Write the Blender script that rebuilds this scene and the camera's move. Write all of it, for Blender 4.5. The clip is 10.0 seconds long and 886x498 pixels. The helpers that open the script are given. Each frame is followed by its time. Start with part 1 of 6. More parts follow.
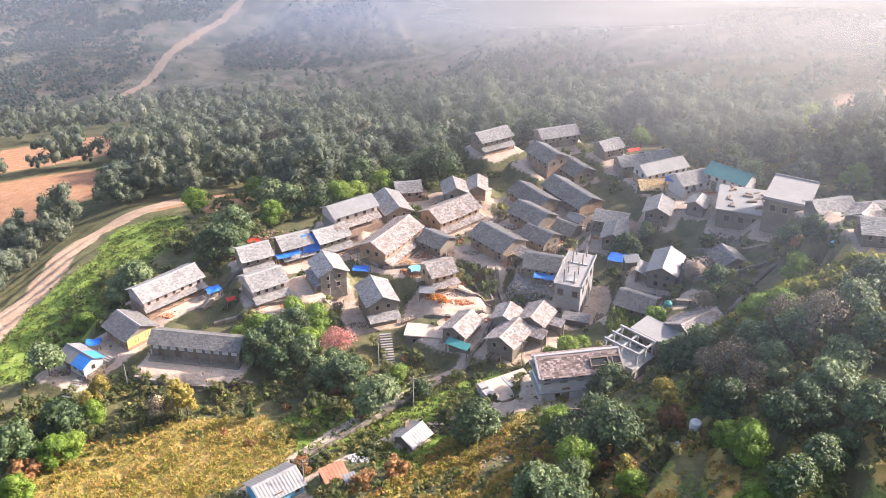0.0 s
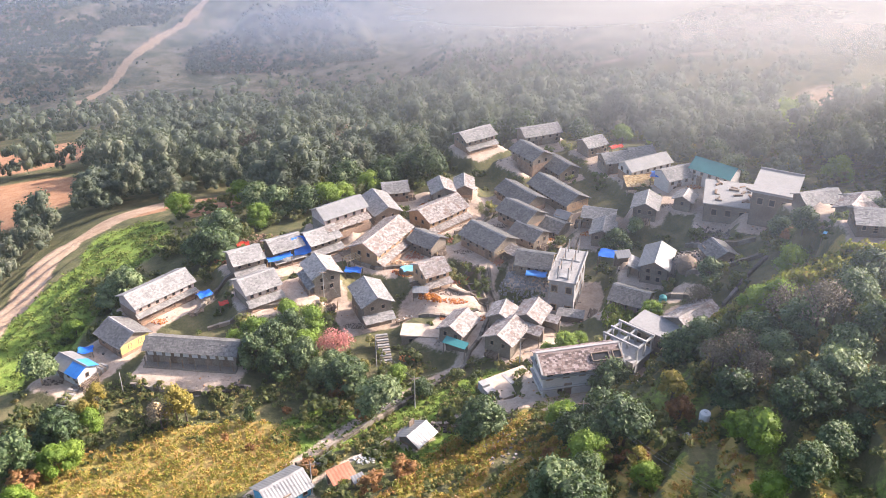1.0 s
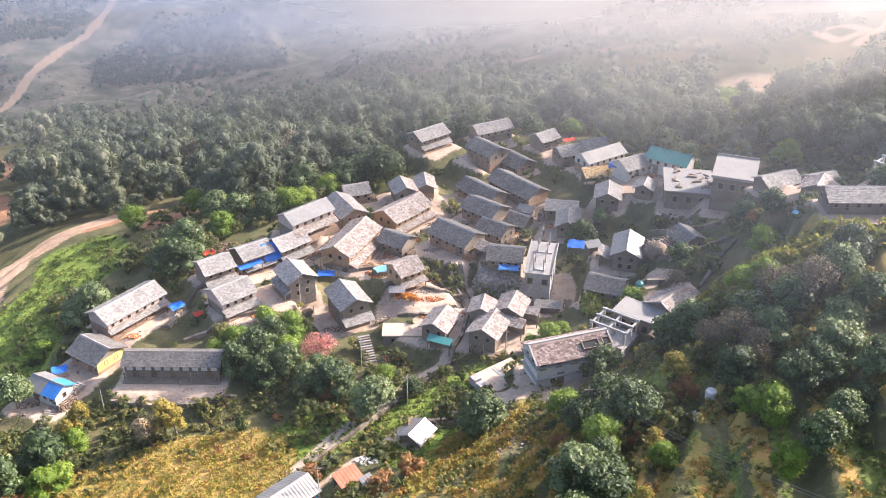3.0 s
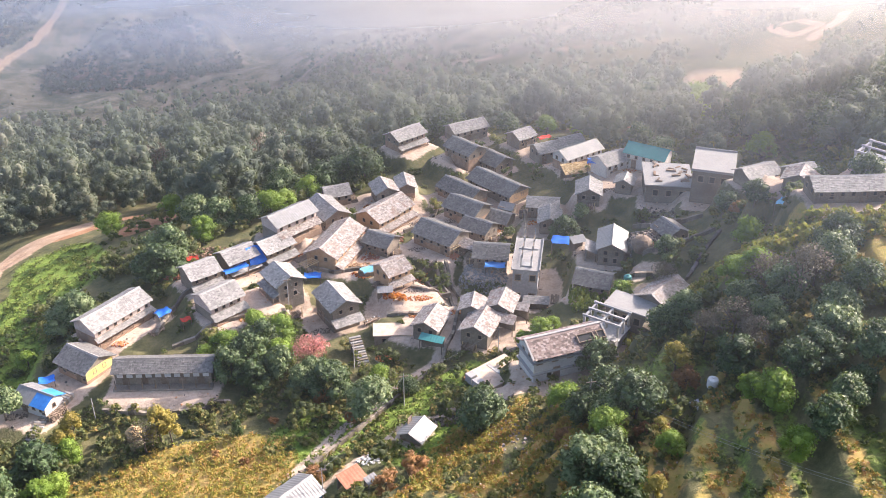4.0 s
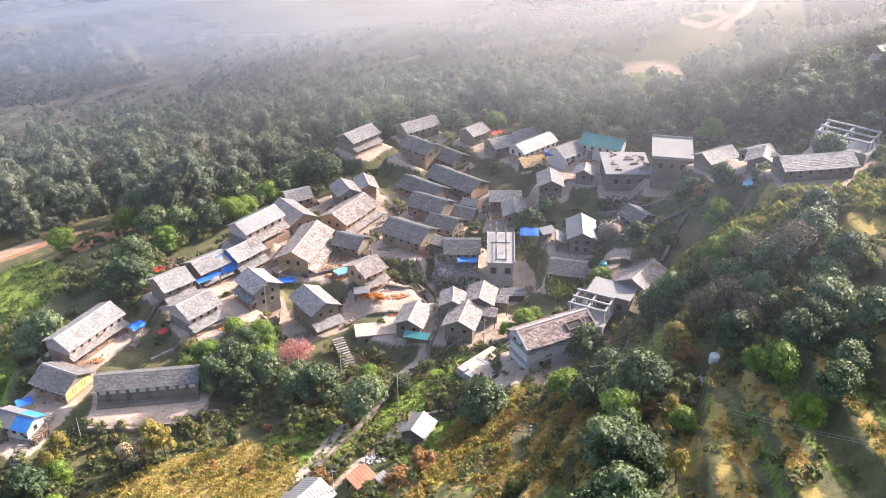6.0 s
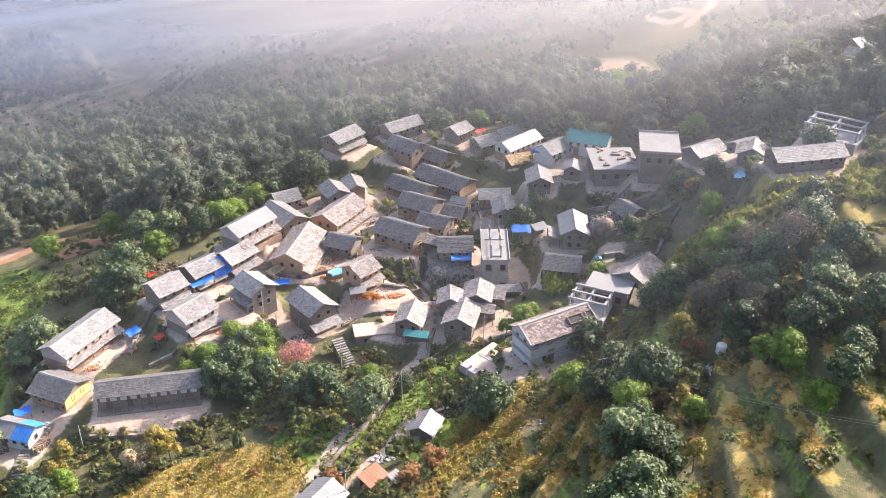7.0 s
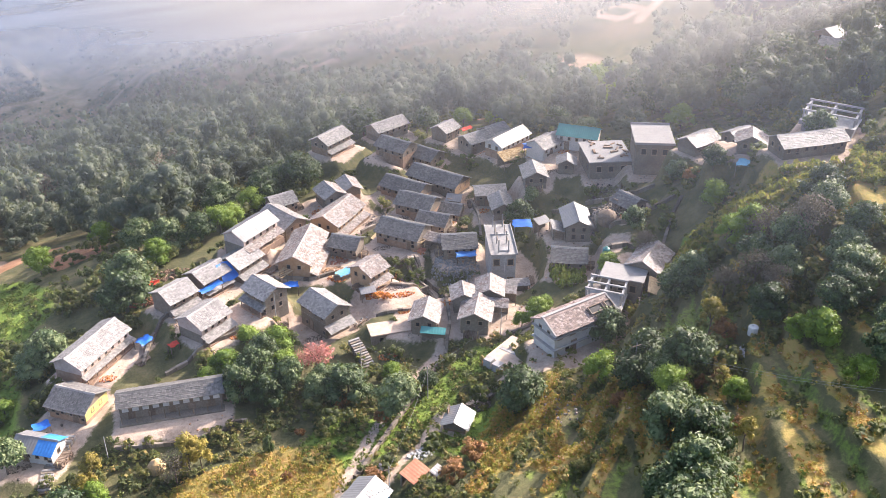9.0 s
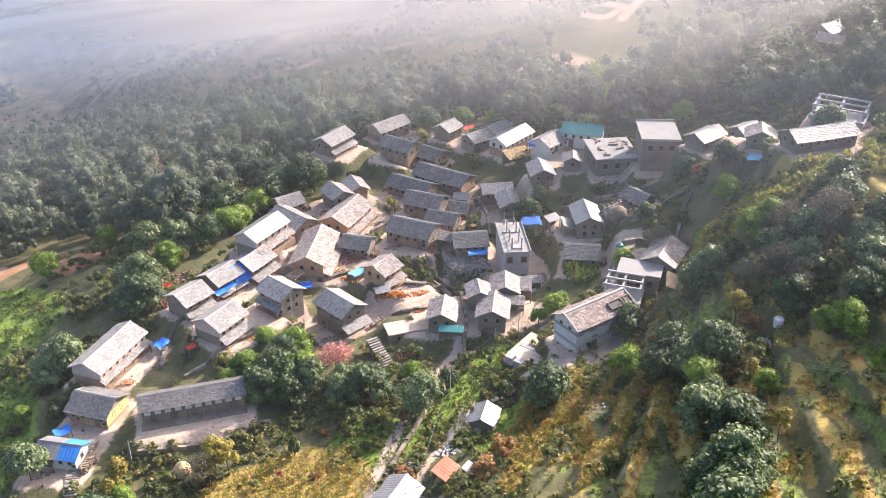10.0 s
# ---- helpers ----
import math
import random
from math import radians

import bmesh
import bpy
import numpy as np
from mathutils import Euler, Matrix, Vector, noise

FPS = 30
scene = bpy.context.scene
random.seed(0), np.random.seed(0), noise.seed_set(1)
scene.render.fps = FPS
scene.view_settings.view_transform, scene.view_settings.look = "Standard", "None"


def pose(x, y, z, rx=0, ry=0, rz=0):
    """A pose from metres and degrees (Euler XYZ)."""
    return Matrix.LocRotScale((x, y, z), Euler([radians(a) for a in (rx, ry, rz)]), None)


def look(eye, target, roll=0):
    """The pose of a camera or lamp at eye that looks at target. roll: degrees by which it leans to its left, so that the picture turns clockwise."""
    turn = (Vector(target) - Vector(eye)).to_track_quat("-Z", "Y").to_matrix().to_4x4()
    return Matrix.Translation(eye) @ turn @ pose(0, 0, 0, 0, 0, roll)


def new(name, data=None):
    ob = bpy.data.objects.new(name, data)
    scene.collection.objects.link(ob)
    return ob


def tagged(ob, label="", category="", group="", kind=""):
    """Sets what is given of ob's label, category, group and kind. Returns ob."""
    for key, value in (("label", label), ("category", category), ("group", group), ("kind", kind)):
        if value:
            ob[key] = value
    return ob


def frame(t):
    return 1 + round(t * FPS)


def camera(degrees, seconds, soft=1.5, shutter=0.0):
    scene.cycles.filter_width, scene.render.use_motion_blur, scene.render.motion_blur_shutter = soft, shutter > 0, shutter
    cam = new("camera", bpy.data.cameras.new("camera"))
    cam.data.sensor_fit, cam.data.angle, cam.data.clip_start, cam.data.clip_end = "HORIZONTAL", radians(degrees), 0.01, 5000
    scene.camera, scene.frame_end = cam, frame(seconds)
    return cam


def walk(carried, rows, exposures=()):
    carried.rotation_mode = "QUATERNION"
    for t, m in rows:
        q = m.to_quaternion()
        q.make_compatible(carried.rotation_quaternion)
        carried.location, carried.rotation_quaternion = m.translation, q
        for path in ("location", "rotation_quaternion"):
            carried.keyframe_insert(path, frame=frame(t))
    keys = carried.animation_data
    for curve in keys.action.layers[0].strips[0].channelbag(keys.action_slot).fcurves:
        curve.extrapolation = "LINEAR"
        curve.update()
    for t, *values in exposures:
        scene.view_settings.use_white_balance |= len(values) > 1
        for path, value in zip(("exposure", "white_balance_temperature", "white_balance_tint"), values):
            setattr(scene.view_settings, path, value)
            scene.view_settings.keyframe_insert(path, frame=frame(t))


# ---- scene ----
cam = camera(48.6, 10.0, soft=0.65)
METRES, EYE, TILT, LEAN, TURN = 52.0, 76.0, -30.5, 0.0, 0.0
ROWS = [
    (0.0, 0.0, 0.0, 0.0, 0.0, 0.0, 0.0),
    (0.5, -0.0463, -0.0016, -0.0026, -1.09, 0.02, 0.62),
    (1.0, -0.0898, -0.0022, -0.0049, -2.11, 0.05, 1.2),
    (1.5, -0.1359, -0.0024, -0.0065, -3.33, 0.06, 1.91),
    (2.0, -0.1814, -0.002, -0.0079, -4.58, 0.05, 2.62),
    (2.5, -0.2285, -0.001, -0.0091, -5.86, 0.01, 3.37),
    (4.0, -0.3721, 0.0093, -0.0109, -9.7, -0.16, 5.55),
    (4.5, -0.421, 0.0148, -0.0103, -11.04, -0.27, 6.32),
    (5.0, -0.469, 0.0213, -0.0089, -12.34, -0.39, 7.07),
    (5.5, -0.5172, 0.0288, -0.0072, -13.66, -0.51, 7.82),
    (7.0, -0.6636, 0.0553, 0.005, -17.12, -0.98, 9.81),
    (7.5, -0.7131, 0.0667, 0.0104, -18.1, -1.12, 10.37),
    (8.0, -0.7616, 0.0789, 0.0158, -19.04, -1.25, 10.89),
    (8.5, -0.8148, 0.093, 0.023, -20.01, -1.43, 11.42),
    (9.0, -0.8682, 0.1088, 0.0304, -20.73, -1.56, 11.82),
    (9.5, -0.9231, 0.126, 0.039, -21.42, -1.68, 12.21),
    (10.0, -0.9796, 0.1445, 0.0484, -22.2, -1.82, 12.64),
]
EXPOSURE = 1.78
walk(cam, [(t, pose(0, 0, EYE, TILT, LEAN, TURN) @ pose(METRES * x, METRES * y, METRES * z, 90 + pitch, roll, yaw)) for t, x, y, z, yaw, pitch, roll in ROWS],
     exposures=[(0.0, EXPOSURE, 6250, 18), (10.0, EXPOSURE, 6250, 18)])

# ---- daylight: a warm morning sun from the right, clear hazy sky ----
SUN_AZ, SUN_EL = 71.0, 28.3
world = bpy.data.worlds.new("sky")
scene.world = world
world.use_nodes = True
sky = world.node_tree.nodes.new("ShaderNodeTexSky")
sky.sky_type, sky.sun_disc = "NISHITA", False
sky.sun_elevation, sky.sun_rotation = radians(SUN_EL), radians(SUN_AZ)
sky.air_density, sky.dust_density = 1.0, 5.0
backing = world.node_tree.nodes["Background"]
backing.inputs["Strength"].default_value = 0.125
world.node_tree.links.new(sky.outputs["Color"], backing.inputs["Color"])
sun = new("sun", bpy.data.lights.new("sun", "SUN"))
sun.data.energy, sun.data.angle, sun.data.color = 4.2, radians(0.6), (1.0, 0.89, 0.76)
sun.matrix_world = look((math.sin(radians(SUN_AZ)) * math.cos(radians(SUN_EL)) * 300, math.cos(radians(SUN_AZ)) * math.cos(radians(SUN_EL)) * 300, math.sin(radians(SUN_EL)) * 300), (0, 0, 0))

# ---- materials ----
def nodes_of(name):
    m = bpy.data.materials.new(name)
    m.use_nodes = True
    t = m.node_tree
    return m, t.nodes, t.links, t.nodes["Principled BSDF"]


def noise_node(n, l, scale, detail=4.0, rough=0.6, coord=None):
    tex = n.new("ShaderNodeTexNoise")
    tex.inputs["Scale"].default_value, tex.inputs["Detail"].default_value, tex.inputs["Roughness"].default_value = scale, detail, rough
    if coord is not None:
        l.new(coord, tex.inputs["Vector"])
    return tex.outputs["Fac"]


def ramp_node(n, l, fac, stops):
    r = n.new("ShaderNodeValToRGB")
    while len(r.color_ramp.elements) < len(stops):
        r.color_ramp.elements.new(0.5)
    for e, (p, c) in zip(r.color_ramp.elements, stops):
        e.position, e.color = p, (*c, 1)
    l.new(fac, r.inputs["Fac"])
    return r.outputs["Color"]


def mix_node(n, l, fac, a, b, kind="MIX"):
    m = n.new("ShaderNodeMix")
    m.data_type, m.blend_type = "RGBA", kind
    for sock, v in (("Factor", fac), ("A", a), ("B", b)):
        if isinstance(v, bpy.types.NodeSocket):
            l.new(v, [s for s in m.inputs if s.name == sock and s.enabled][0])
        elif sock == "Factor":
            [s for s in m.inputs if s.name == sock and s.enabled][0].default_value = v
        else:
            [s for s in m.inputs if s.name == sock and s.enabled][0].default_value = (*v, 1)
    return [s for s in m.outputs if s.enabled][0]


def math_node(n, l, op, a, b=0.0):
    m = n.new("ShaderNodeMath")
    m.operation = op
    for k, v in enumerate((a, b)):
        if isinstance(v, bpy.types.NodeSocket):
            l.new(v, m.inputs[k])
        else:
            m.inputs[k].default_value = v
    return m.outputs[0]


def surface(name, stops, scale=3.0, rough=0.85, big=0.25, island=0.0, each=0.0, bump=0.3, metal=0.0, stain=None, gloss=0.3):
    """A worn surface: grain and large patches, with shifts from piece to piece (island) and from thing to thing (each)."""
    m, n, l, p = nodes_of(name)
    co = n.new("ShaderNodeNewGeometry")
    grain = noise_node(n, l, scale, 6.0, 0.65, co.outputs["Position"])
    patch = noise_node(n, l, big, 3.0, 0.6, co.outputs["Position"])
    fac = math_node(n, l, "ADD", math_node(n, l, "MULTIPLY", grain, 0.55), math_node(n, l, "MULTIPLY", patch, 0.45))
    if island:
        fac = math_node(n, l, "ADD", fac, math_node(n, l, "MULTIPLY", math_node(n, l, "SUBTRACT", co.outputs["Random Per Island"], 0.5), island))
    if each:
        info = n.new("ShaderNodeObjectInfo")
        fac = math_node(n, l, "ADD", fac, math_node(n, l, "MULTIPLY", math_node(n, l, "SUBTRACT", info.outputs["Random"], 0.5), each))
    col = ramp_node(n, l, fac, stops)
    if stain:
        spot = ramp_node(n, l, noise_node(n, l, 0.9, 5.0, 0.7, co.outputs["Position"]), [(0.52, (0, 0, 0)), (0.62, (1, 1, 1))])
        col = mix_node(n, l, spot, col, stain)
    l.new(col, p.inputs["Base Color"])
    p.inputs["Roughness"].default_value, p.inputs["Metallic"].default_value = rough, metal
    p.inputs["Specular IOR Level"].default_value = gloss
    if bump:
        b = n.new("ShaderNodeBump")
        b.inputs["Strength"].default_value, b.inputs["Distance"].default_value = bump, 0.08
        l.new(grain, b.inputs["Height"])
        l.new(b.outputs["Normal"], p.inputs["Normal"])
    return m


SLATE = surface("slate", [(0.2, (0.115, 0.11, 0.103)), (0.45, (0.215, 0.205, 0.194)), (0.7, (0.33, 0.312, 0.292)), (0.9, (0.45, 0.42, 0.39))], 3.0, 0.5, 0.5, 0.3, 0.12, gloss=0.5)
# Slate darkened for roofs turned away from the sun, as if shaded.
DARK_SLATE = surface("dark_slate", [(0.2, (0.055, 0.054, 0.05)), (0.45, (0.105, 0.1, 0.094)), (0.7, (0.175, 0.167, 0.155)), (0.9, (0.29, 0.275, 0.25))], 3.0, 0.5, 0.5, 0.3, 0.12, gloss=0.55)
# Slate paled mainly for roofs facing the sun, sunlight in its colour.
PALE_SLATE = surface("pale_slate", [(0.25, (0.125, 0.108, 0.096)), (0.45, (0.245, 0.215, 0.196)), (0.7, (0.38, 0.345, 0.32))], 2.4, 0.6, 0.7, 0.35, 0.1, stain=(0.2, 0.14, 0.115), gloss=0.35)
RED_SLATE = surface("red_slate", [(0.2, (0.09, 0.062, 0.052)), (0.5, (0.20, 0.135, 0.115)), (0.8, (0.35, 0.28, 0.255))], 3.0, 0.65, 0.4, 0.7, 0.1, gloss=0.5)
TIN = surface("weathered_tin", [(0.25, (0.15, 0.145, 0.14)), (0.5, (0.225, 0.222, 0.218)), (0.75, (0.30, 0.298, 0.29))], 1.6, 0.42, 0.3, 0.1, 0.1, 0.08, 0.25, gloss=0.5)
TEAL = surface("teal_tin", [(0.25, (0.03, 0.16, 0.16)), (0.75, (0.08, 0.30, 0.29))], 1.5, 0.45, 0.3, 0.1, bump=0.08)
BLUE = surface("blue_tin", [(0.25, (0.02, 0.12, 0.42)), (0.75, (0.06, 0.28, 0.68))], 1.5, 0.45, 0.3, 0.1, bump=0.08)
TARP = surface("blue_tarp", [(0.25, (0.012, 0.07, 0.36)), (0.75, (0.03, 0.20, 0.68))], 1.2, 0.5, 0.5, bump=0.5)
RED_CLOTH = surface("red_cloth", [(0.3, (0.45, 0.03, 0.02)), (0.7, (0.70, 0.09, 0.05))], 1.2, 0.7, 0.5)
STONE = surface("rubble_stone", [(0.25, (0.095, 0.078, 0.06)), (0.5, (0.19, 0.158, 0.125)), (0.75, (0.31, 0.262, 0.21))], 5.0, 0.95, 0.4, 0.5, 0.15, 0.8)
MUD = surface("mud_plaster", [(0.25, (0.17, 0.11, 0.075)), (0.5, (0.29, 0.195, 0.135)), (0.75, (0.42, 0.30, 0.22))], 2.0, 0.95, 0.4, 0, 0.15)
OCHRE = surface("ochre_plaster", [(0.25, (0.27, 0.158, 0.0825)), (0.5, (0.413, 0.27, 0.158)), (0.75, (0.51, 0.375, 0.247))], 2.0, 0.95, 0.4, 0, 0.1)
PINK = surface("pink_limewash", [(0.25, (0.352, 0.272, 0.24)), (0.5, (0.48, 0.392, 0.352)), (0.75, (0.592, 0.512, 0.464))], 2.0, 0.95, 0.4, 0, 0.1)
WHITE = surface("limewash", [(0.25, (0.416, 0.4, 0.376)), (0.5, (0.544, 0.528, 0.504)), (0.75, (0.64, 0.624, 0.6))], 2.0, 0.9, 0.4, 0, 0.08)
CEMENT = surface("grey_cement", [(0.25, (0.20, 0.20, 0.20)), (0.5, (0.33, 0.33, 0.325)), (0.75, (0.46, 0.455, 0.44))], 2.5, 0.9, 0.35, 0, 0.1, 0.2)
PALE_CEMENT = surface("pale_cement", [(0.25, (0.238, 0.228, 0.217)), (0.5, (0.315, 0.304, 0.291)), (0.75, (0.383, 0.372, 0.357))], 2.0, 0.85, 0.35, 0, 0.1, 0.15)
YELLOW = surface("yellow_plaster", [(0.25, (0.42, 0.36, 0.10)), (0.75, (0.62, 0.55, 0.22))], 2.0, 0.9, 0.5)
BLUEWASH = surface("blue_limewash", [(0.25, (0.10, 0.32, 0.50)), (0.75, (0.22, 0.50, 0.66))], 2.0, 0.9, 0.5)
WOOD = surface("weathered_wood", [(0.25, (0.10, 0.07, 0.05)), (0.5, (0.20, 0.15, 0.11)), (0.75, (0.34, 0.26, 0.20))], 6.0, 0.85, 0.6, 0.3, 0.2)
BAMBOO = surface("dry_bamboo", [(0.25, (0.34, 0.24, 0.12)), (0.75, (0.58, 0.44, 0.26))], 5.0, 0.8, 0.6, 0.3)
PANE = surface("dark_window_void", [(0.3, (0.012, 0.012, 0.014)), (0.7, (0.03, 0.03, 0.032))], 2.0, 0.35, 0.5, bump=0)
BARK = surface("bark", [(0.25, (0.07, 0.05, 0.04)), (0.75, (0.20, 0.16, 0.12))], 6.0, 0.95, 0.6)
LITTER = surface("yard_litter", [(0.2, (0.12, 0.10, 0.085)), (0.45, (0.28, 0.24, 0.20)), (0.65, (0.42, 0.34, 0.26)), (0.85, (0.50, 0.26, 0.14))], 3.0, 0.95, 0.6, 0.9)
STRAW = surface("dry_straw", [(0.25, (0.30, 0.20, 0.09)), (0.5, (0.45, 0.31, 0.15)), (0.75, (0.55, 0.42, 0.24))], 6.0, 0.95, 0.5, 0.6)
HUSK = surface("maize_husk", [(0.2, (0.34, 0.09, 0.03)), (0.5, (0.52, 0.19, 0.06)), (0.8, (0.62, 0.33, 0.13))], 5.0, 0.9, 0.4, 0.8)
BRICK = surface("brick_red", [(0.25, (0.26, 0.10, 0.06)), (0.75, (0.46, 0.22, 0.14))], 4.0, 0.9, 0.5, 0.3)
EARTH = surface("packed_earth", [(0.25, (0.34, 0.255, 0.19)), (0.5, (0.5, 0.39, 0.30)), (0.75, (0.6, 0.485, 0.39))], 1.2, 0.95, 0.3, 0, 0, 0.3)


def foliage(name, stops, tint=False, through_light=0.28, rough=0.42, leafy=0.32):
    """Leaves: shifts from leaf to leaf and from tree to tree; some light comes through."""
    m, n, l, p = nodes_of(name)
    geo, info = n.new("ShaderNodeNewGeometry"), n.new("ShaderNodeObjectInfo")
    if tint:
        at = n.new("ShaderNodeAttribute")
        at.attribute_name = "tint"
        tree = at.outputs["Fac"]
    else:
        tree = info.outputs["Random"]
    spray = noise_node(n, l, 2.6, 3.0, 0.7, geo.outputs["Position"])
    fac = math_node(n, l, "ADD", math_node(n, l, "MULTIPLY", geo.outputs["Random Per Island"], leafy), math_node(n, l, "MULTIPLY", tree, 0.5))
    fac = math_node(n, l, "ADD", fac, math_node(n, l, "MULTIPLY", math_node(n, l, "SUBTRACT", spray, 0.32), 0.55))
    col = ramp_node(n, l, fac, stops)
    ruffle = n.new("ShaderNodeBump")
    ruffle.inputs["Strength"].default_value, ruffle.inputs["Distance"].default_value = 0.9, 0.35
    l.new(spray, ruffle.inputs["Height"])
    l.new(ruffle.outputs["Normal"], p.inputs["Normal"])
    l.new(col, p.inputs["Base Color"])
    p.inputs["Roughness"].default_value = rough
    p.inputs["Specular IOR Level"].default_value = 0.35
    tr = n.new("ShaderNodeBsdfTranslucent")
    l.new(mix_node(n, l, 0.35, col, (0.30, 0.36, 0.05)), tr.inputs["Color"])
    mx = n.new("ShaderNodeMixShader")
    mx.inputs[0].default_value = through_light
    l.new(p.outputs[0], mx.inputs[1])
    l.new(tr.outputs[0], mx.inputs[2])
    l.new(mx.outputs[0], n["Material Output"].inputs["Surface"])
    return m


LEAF = foliage("broad_leaves", [(0.1, (0.018, 0.036, 0.013)), (0.45, (0.036, 0.068, 0.022)), (0.7, (0.075, 0.122, 0.04)), (0.95, (0.20, 0.25, 0.11))], rough=0.4, leafy=0.6, through_light=0.18)
LIME_LEAF = foliage("young_leaves", [(0.1, (0.10, 0.18, 0.022)), (0.5, (0.18, 0.28, 0.036)), (0.9, (0.30, 0.40, 0.065))], through_light=0.4)
YELLOW_LEAF = foliage("yellowing_leaves", [(0.1, (0.20, 0.15, 0.03)), (0.5, (0.32, 0.25, 0.05)), (0.9, (0.44, 0.36, 0.09))], through_light=0.4)
PINK_LEAF = foliage("pink_blossom", [(0.1, (0.42, 0.10, 0.11)), (0.5, (0.58, 0.20, 0.20)), (0.9, (0.72, 0.36, 0.34))], through_light=0.35)
RUST_LEAF = foliage("rust_leaves", [(0.1, (0.16, 0.07, 0.03)), (0.5, (0.30, 0.14, 0.06)), (0.9, (0.42, 0.22, 0.09))], through_light=0.35)
ORANGE_LEAF = foliage("marigold_blossom", [(0.1, (0.50, 0.10, 0.015)), (0.5, (0.66, 0.20, 0.03)), (0.9, (0.75, 0.34, 0.06))], through_light=0.35)
TWIG = foliage("bare_twigs", [(0.1, (0.10, 0.085, 0.06)), (0.5, (0.17, 0.14, 0.10)), (0.9, (0.26, 0.215, 0.155))], through_light=0.1, rough=0.9)
FOREST_LEAF = foliage("forest_leaves", [(0.1, (0.065, 0.0874, 0.0659)), (0.35, (0.0986, 0.124, 0.0854)), (0.6, (0.134, 0.159, 0.105)), (0.82, (0.202, 0.207, 0.14)), (0.95, (0.258, 0.201, 0.134))], tint=True, rough=0.65, leafy=0.2)
# Far leaves lean bluer than near ones: the haze's blue in their colour.
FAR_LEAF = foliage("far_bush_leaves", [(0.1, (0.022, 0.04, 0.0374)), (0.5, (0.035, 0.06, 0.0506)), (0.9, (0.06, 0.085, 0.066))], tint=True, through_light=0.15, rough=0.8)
SCRUB_LEAF = foliage("scrub_leaves", [(0.1, (0.05, 0.065, 0.025)), (0.4, (0.10, 0.12, 0.04)), (0.65, (0.20, 0.19, 0.06)), (0.85, (0.32, 0.22, 0.08)), (0.97, (0.36, 0.15, 0.06))], tint=True, rough=0.7)

THICKET_LEAF = foliage("thicket_leaves", [(0.1, (0.045, 0.06, 0.028)), (0.4, (0.092, 0.115, 0.045)), (0.65, (0.17, 0.18, 0.065)), (0.9, (0.34, 0.27, 0.10))], tint=True, rough=0.5, through_light=0.5)
CROP_LEAF = foliage("dry_crop_leaves", [(0.1, (0.15, 0.185, 0.03)), (0.35, (0.30, 0.28, 0.05)), (0.6, (0.42, 0.30, 0.07)), (0.8, (0.42, 0.2, 0.06)), (0.95, (0.46, 0.34, 0.18))], tint=True, rough=0.8)

RUSTY_LEAF = foliage("rusty_leaves", [(0.1, (0.24, 0.26, 0.05)), (0.3, (0.42, 0.35, 0.08)), (0.5, (0.52, 0.33, 0.09)), (0.7, (0.50, 0.22, 0.08)), (0.9, (0.72, 0.62, 0.5))], tint=True, rough=0.8, through_light=0.35)
RIDGE_LEAF = foliage("ridge_grass_blades", [(0.1, (0.12, 0.14, 0.03)), (0.4, (0.24, 0.25, 0.05)), (0.7, (0.36, 0.32, 0.09)), (0.95, (0.42, 0.24, 0.10))], tint=True, rough=0.7, through_light=0.4)
GRASS_LEAF = foliage("grass_blades", [(0.1, (0.07, 0.10, 0.02)), (0.4, (0.12, 0.17, 0.03)), (0.7, (0.20, 0.24, 0.05)), (0.95, (0.30, 0.28, 0.08))], tint=True, rough=0.7)


